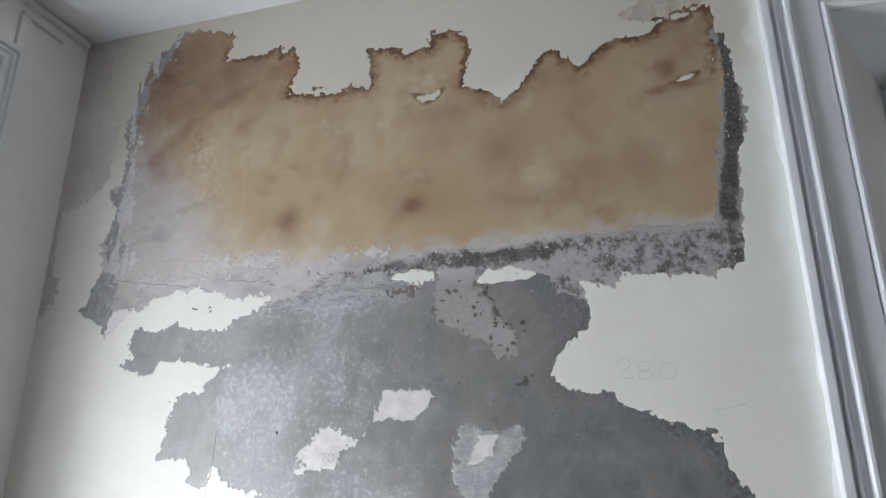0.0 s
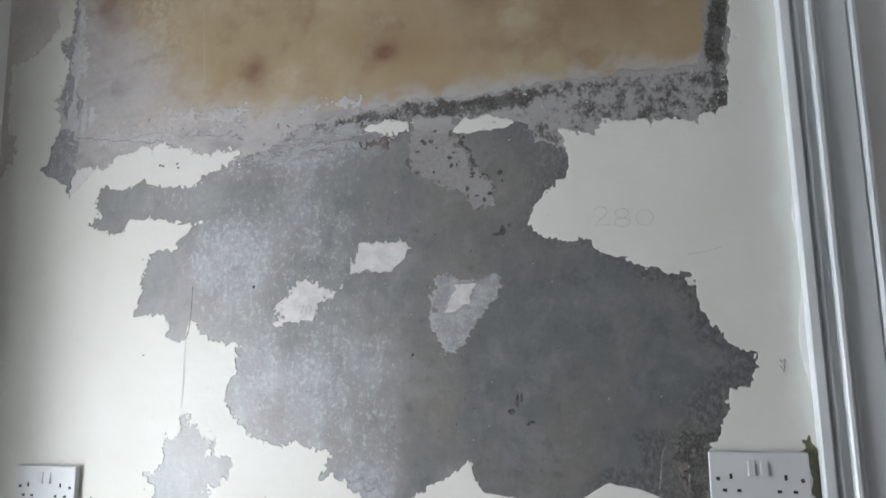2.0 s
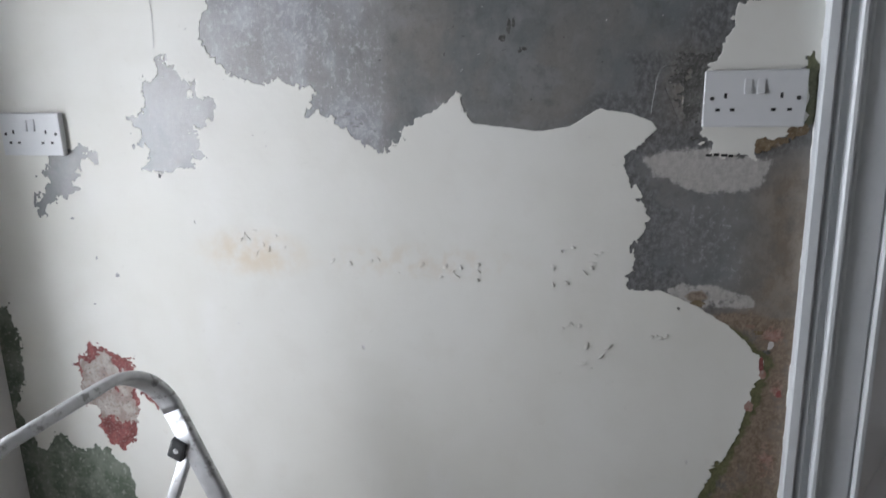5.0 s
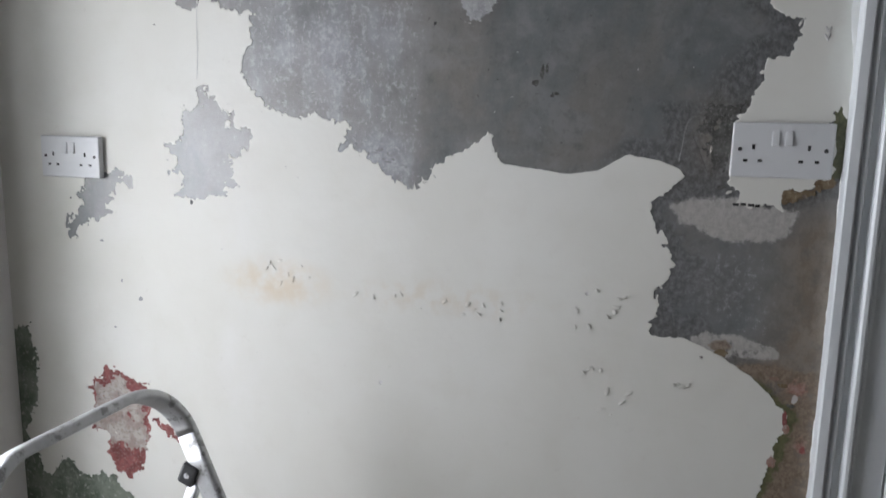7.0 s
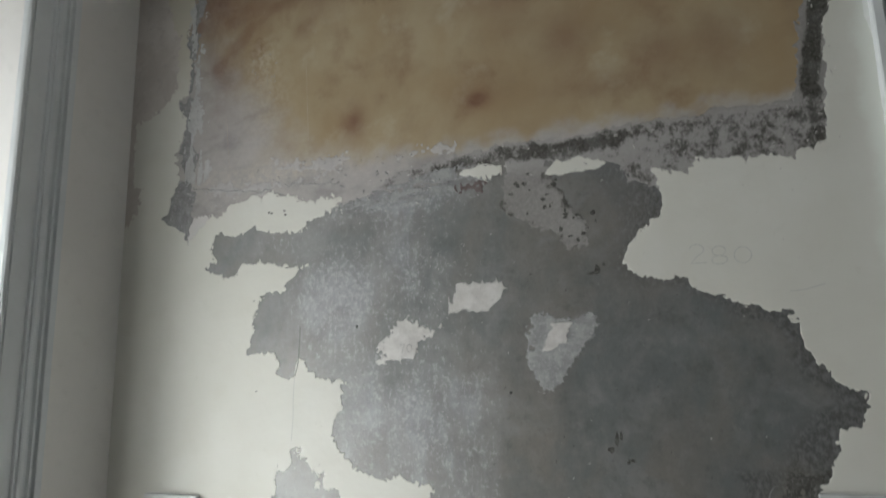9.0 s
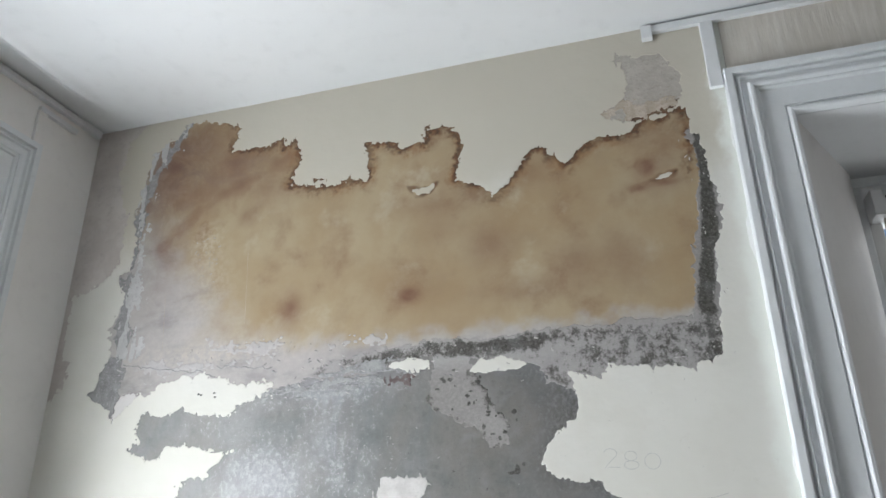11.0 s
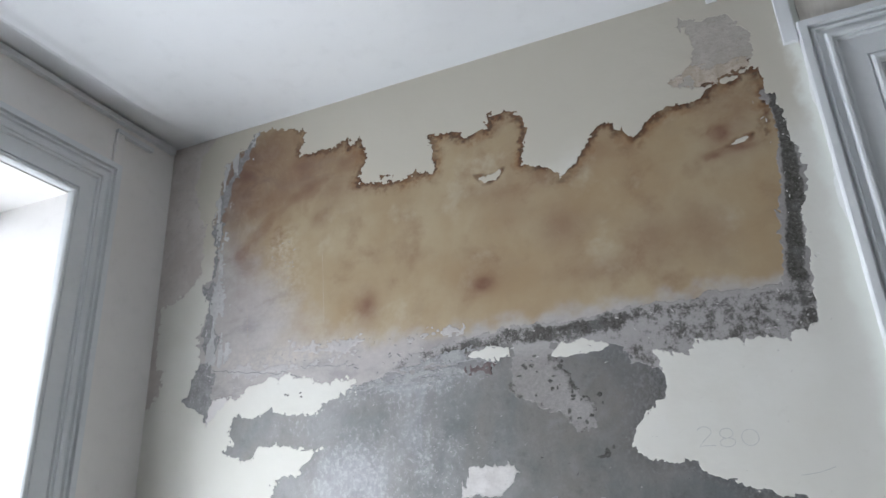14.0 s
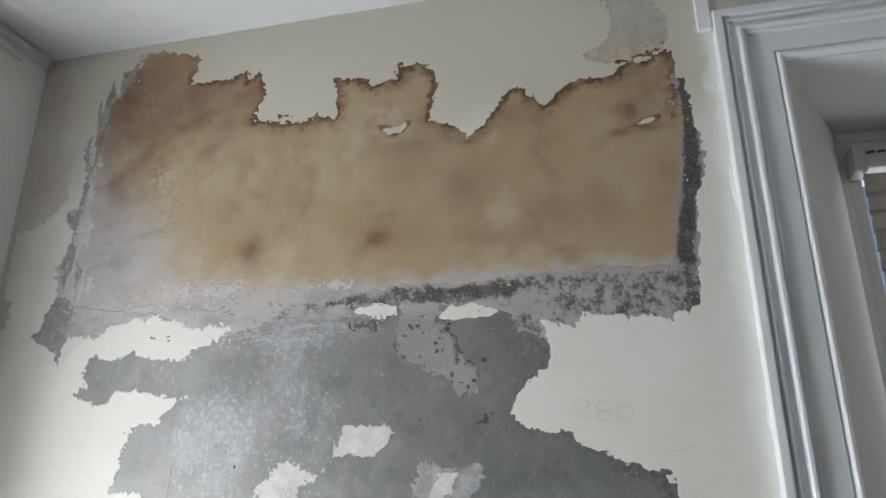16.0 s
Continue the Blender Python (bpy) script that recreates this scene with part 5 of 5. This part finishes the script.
number = tagged(empty("pencil_number"), "faint pencilled number 280 on cream paint", "writing")
two = loop(-0.148, 1.458, 0.012, 0.009, 160, -40) + [(-0.150, 1.443), (-0.160, 1.432), (-0.150, 1.434), (-0.132, 1.433)]
eight = loop(-0.111, 1.4525, 0.011, 0.0085, 90, 270) + loop(-0.111, 1.4365, 0.013, 0.0075, 90, -270, 24) + loop(-0.111, 1.4525, 0.011, 0.0085, -90, 90)
nought = loop(-0.073, 1.442, 0.014, 0.014, 100, 470, 26)
for digit in (two, eight, nought):
    part("digit", stroke(digit, 0.0011, -0.00175), PENCIL, number)
tagged(part("pencil_line", stroke([(-0.006 + 0.055 * t, 1.374 + 0.010 * t * t) for t in (0, 0.25, 0.5, 0.75, 1)], 0.0011, -0.00175), PENCIL), "short pencil line on cream paint", "writing")
ten = tagged(empty("pencil_note"), "faint pencilled number 70 on white filler", "writing")
part("digit", stroke([(-0.731, 1.3125), (-0.720, 1.3145), (-0.724, 1.306), (-0.727, 1.297)], 0.001, -0.00135), SLATE, ten)
part("digit", stroke(loop(-0.710, 1.3055, 0.0055, 0.008, 90, 450), 0.001, -0.00135), SLATE, ten)
scribble = tagged(empty("scribble"), "small dark illegible writing below the socket", "writing")
for x0, x1, dz in ((0.011, 0.020, 0.0), (0.0225, 0.031, 0.001), (0.034, 0.043, 0.0), (0.045, 0.052, -0.001)):
    part("bar", stroke([(x0, 0.9185 + dz), (x1, 0.9185 + dz)], 0.0042, -0.0016), SCREW, scribble)
crack = [(-0.9705, 1.362), (-0.971, 1.33), (-0.9735, 1.29), (-0.976, 1.272), (-0.982, 1.256)]
part("crack", stroke(crack, 0.0012, -0.0010), HOLE, wall, "thin dark crack")
part("crack", stroke([(-0.982, 1.253), (-0.984, 1.20), (-0.983, 1.17), (-0.987, 1.12)], 0.0012, -0.00172), PENCIL, wall, "hairline crack in paint")

part("crack", stroke([(-1.192, 1.879), (-1.188, 1.85), (-1.186, 1.823), (-1.181, 1.78), (-1.177, 1.734)], 0.0008, -0.00092), SCRAP, wall, "hairline crack")
part("crack", stroke([(-0.968, 1.968), (-0.966, 1.93), (-0.964, 1.896), (-0.961, 1.84), (-0.958, 1.785)], 0.0008, -0.00092), SCRAP, wall, "hairline crack")


def pit(x, z, rx, rz, material, y, seed):
    """A small ragged pit or chip."""
    r = random.Random(seed)
    bm = bmesh.new()
    ring = [bm.verts.new((x + rx * math.cos(a) * r.uniform(0.6, 1.2), y, z + rz * math.sin(a) * r.uniform(0.6, 1.2))) for a in (2 * math.pi * k / 11 for k in range(11))]
    c = bm.verts.new((x, y - 0.0001, z))
    for k in range(11):
        f = bm.faces.new((ring[k], ring[(k + 1) % 11], c))
    bmesh.ops.recalc_face_normals(bm, faces=bm.faces)
    return part("pit", bm, material, wall)


for k, (x, z, rx, rz) in enumerate(((-1.144, 0.664, 0.006, 0.005), (-1.19, 0.70, 0.003, 0.004), (-1.213, 0.596, 0.004, 0.002), (-1.236, 0.785, 0.005, 0.003), (-1.01, 0.876, 0.004, 0.006),
                                    (-0.50, 1.214, 0.003, 0.004), (-0.83, 1.355, 0.004, 0.004), (-1.08, 1.225, 0.003, 0.0015))):
    pit(x, z, rx, rz, GREYFILL if k < 4 else SCREW, -0.0019, 90 + k)
for k, (x, z, rx, rz) in enumerate(((-0.308, 1.128, 0.004, 0.014), (-0.318, 1.112, 0.007, 0.006), (-0.300, 1.135, 0.003, 0.008), (-0.284, 1.094, 0.008, 0.004), (-0.29, 1.09, 0.004, 0.003),
                                    (-0.325, 1.435, 0.006, 0.012), (-0.335, 1.43, 0.012, 0.004), (-0.312, 1.445, 0.004, 0.004))):
    pit(x, z, rx, rz, MORTAR, -0.0004, 120 + k)

for k, (x, z, rx, rz, m) in enumerate(((0.119, 0.566, 0.005, 0.013, RED), (0.1225, 0.548, 0.007, 0.009, RUST_PINK), (0.151, 0.514, 0.005, 0.008, RED), (0.131, 0.601, 0.006, 0.009, FILLER),
                                       (0.112, 0.622, 0.009, 0.005, STAIN_BROWN), (0.106, 0.486, 0.008, 0.012, RUST_PINK), (0.127, 0.588, 0.008, 0.004, MORTAR), (0.098, 0.632, 0.010, 0.004, RUST),
                                       (0.013, 0.668, 0.012, 0.006, STAIN_BROWN))):
    pit(x, z, rx, rz, m, -0.0009, 160 + k)


chip_rng = random.Random(77)
for k in range(16):
    t = chip_rng.random()
    pit(-0.665 + 0.105 * t + chip_rng.gauss(0, 0.008), 1.008 - 0.040 * t + chip_rng.gauss(0, 0.009), chip_rng.uniform(0.003, 0.009), chip_rng.uniform(0.0015, 0.004), SLATE, -0.0006, 300 + k)
for k in range(26):
    t = chip_rng.random()
    side_step = chip_rng.gauss(0.010, 0.018)
    pit(-0.475 + 0.125 * t + side_step, 1.625 - 0.125 * t + 0.7 * side_step, chip_rng.uniform(0.002, 0.007), chip_rng.uniform(0.002, 0.006), MORTAR, -0.0013, 200 + k)


def flecks(name, count, area, size, material, y, seed, lift=0.0015, slant=0.0, label="", broad=1.0):
    """Curled scraps and blisters of paint standing off the wall."""
    r = random.Random(seed)
    bm = bmesh.new()
    for _ in range(count):
        x, z = r.uniform(area[0], area[1]), r.uniform(area[2], area[3])
        a = r.gauss(slant, 40)
        ln, w = size * r.uniform(0.4, 1.4), broad * size * r.uniform(0.15, 0.45)
        ca, sa = math.cos(radians(a)), math.sin(radians(a))
        rows = []
        for i in range(4):
            u = i / 3 - 0.5
            row = []
            for j in range(3):
                v = j - 1
                h = lift * (1 - 3.2 * u * u) * (1.0 if j == 1 else 0.25) * r.uniform(0.6, 1.2)
                wu, wv = u * ln, v * w / 2 * (1 - 1.5 * u * u) * r.uniform(0.6, 1.2)
                row.append(bm.verts.new((x + wu * ca - wv * sa, y - max(h, 0.0), z + wu * sa + wv * ca)))
            rows.append(row)
        for p, q in zip(rows, rows[1:]):
            for j in range(2):
                bm.faces.new((p[j], q[j], q[j + 1], p[j + 1]))
    bmesh.ops.recalc_face_normals(bm, faces=bm.faces)
    for f in bm.faces:
        if f.normal.y > 0:
            f.normal_flip()
    return tagged(part(name, bm, material, wall, label, broad > 1), kind="stuff")


flecks("paint_blisters", 15, (-0.66, -0.36, 0.69, 0.725), 0.011, CREAM, -0.0015, 5, 0.0026, 20, "small blisters in cream paint", 1.9)
flecks("paint_blisters", 10, (-0.86, -0.74, 0.72, 0.77), 0.010, CREAM, -0.0015, 6, 0.0026, 70, "small blisters in cream paint", 1.9)
flecks("paint_blisters", 9, (-0.24, -0.14, 0.68, 0.77), 0.012, CREAM, -0.0015, 7, 0.0026, -30, "small blisters in cream paint", 1.9)
flecks("paint_blisters", 9, (-0.22, -0.12, 0.50, 0.62), 0.012, CREAM, -0.0015, 8, 0.0026, 40, "small blisters in cream paint", 1.9)
flecks("paint_blisters", 6, (-0.07, -0.03, 0.60, 0.615), 0.010, CREAM, -0.0015, 9, 0.0026, 10, "small blisters in cream paint", 1.9)
flecks("paint_flakes", 40, (-0.86, 0.06, 1.60, 1.70), 0.007, FILLER, -0.0012, 10, 0.002, 0, "tiny loose flakes of paint")
flecks("paint_flakes", 26, (0.05, 0.11, 1.62, 2.10), 0.006, FILLER, -0.0014, 11, 0.002, 80, "tiny loose flakes of paint")
flecks("paint_flakes", 34, (-1.12, -1.05, 1.90, 2.02), 0.007, PATCHY, -0.0006, 12, 0.0015, 60, "tiny raised flakes on the stained plaster")
flecks("paint_flakes", 60, (-0.72, -0.55, 1.33, 1.50), 0.004, FILLER, -0.0003, 14, 0.001, 0, "tiny flecks of old paint on plaster")
flecks("paint_flakes", 60, (-0.86, -0.60, 1.05, 1.26), 0.0045, FILLER, -0.0003, 15, 0.001, 80, "tiny flecks of old paint on plaster")

flecks("paint_flakes", 4, (0.122, 0.136, 1.178, 1.192), 0.009, FILLER, -0.0010, 41, 0.002, 40, "small scratched paint flakes")
for k, (x, z) in enumerate(((-1.018, 1.626), (-1.016, 1.617), (-1.053, 1.624), (-1.060, 1.626))):
    pit(x, z, 0.0035, 0.0022, SCREW, -0.0012, 400 + k)

for k, (x0, x1, z0, z1) in enumerate(((-1.285, -1.02, 1.712, 1.668), (-1.02, -0.88, 1.690, 1.672))):
    pts = [(x0 + (x1 - x0) * i / 30, z0 + (z1 - z0) * i / 30 + 0.010 * noise.noise((i * 0.22, k * 9.0, 1.0)) + 0.004 * noise.noise((i * 0.9, k * 5.0, 4.0))) for i in range(31)]
    part("crack", stroke(pts, 0.0022, -0.00062), SLATE, wall, "thin crack in the plaster")
flecks("plaster_crumbs", 26, (-1.15, -0.70, 1.70, 1.735), 0.006, SLATE, -0.0004, 21, 0.0014, 0, "small dark crumbs of plaster")
flecks("plaster_crumbs", 30, (-0.9, -0.45, 1.62, 1.69), 0.010, SLATE, -0.0009, 22, 0.0018, 10, "small dark crumbs of plaster")
flecks("paint_flakes", 50, (-1.0, 0.05, 0.93, 1.60), 0.005, FILLER, -0.0004, 32, 0.0012, 40, "tiny flecks of old paint on plaster")
flecks("plaster_crumbs", 40, (-0.55, 0.03, 1.0, 1.55), 0.0045, MORTAR, -0.0003, 33, 0.0008, 40, "tiny dark pits and crumbs in plaster")
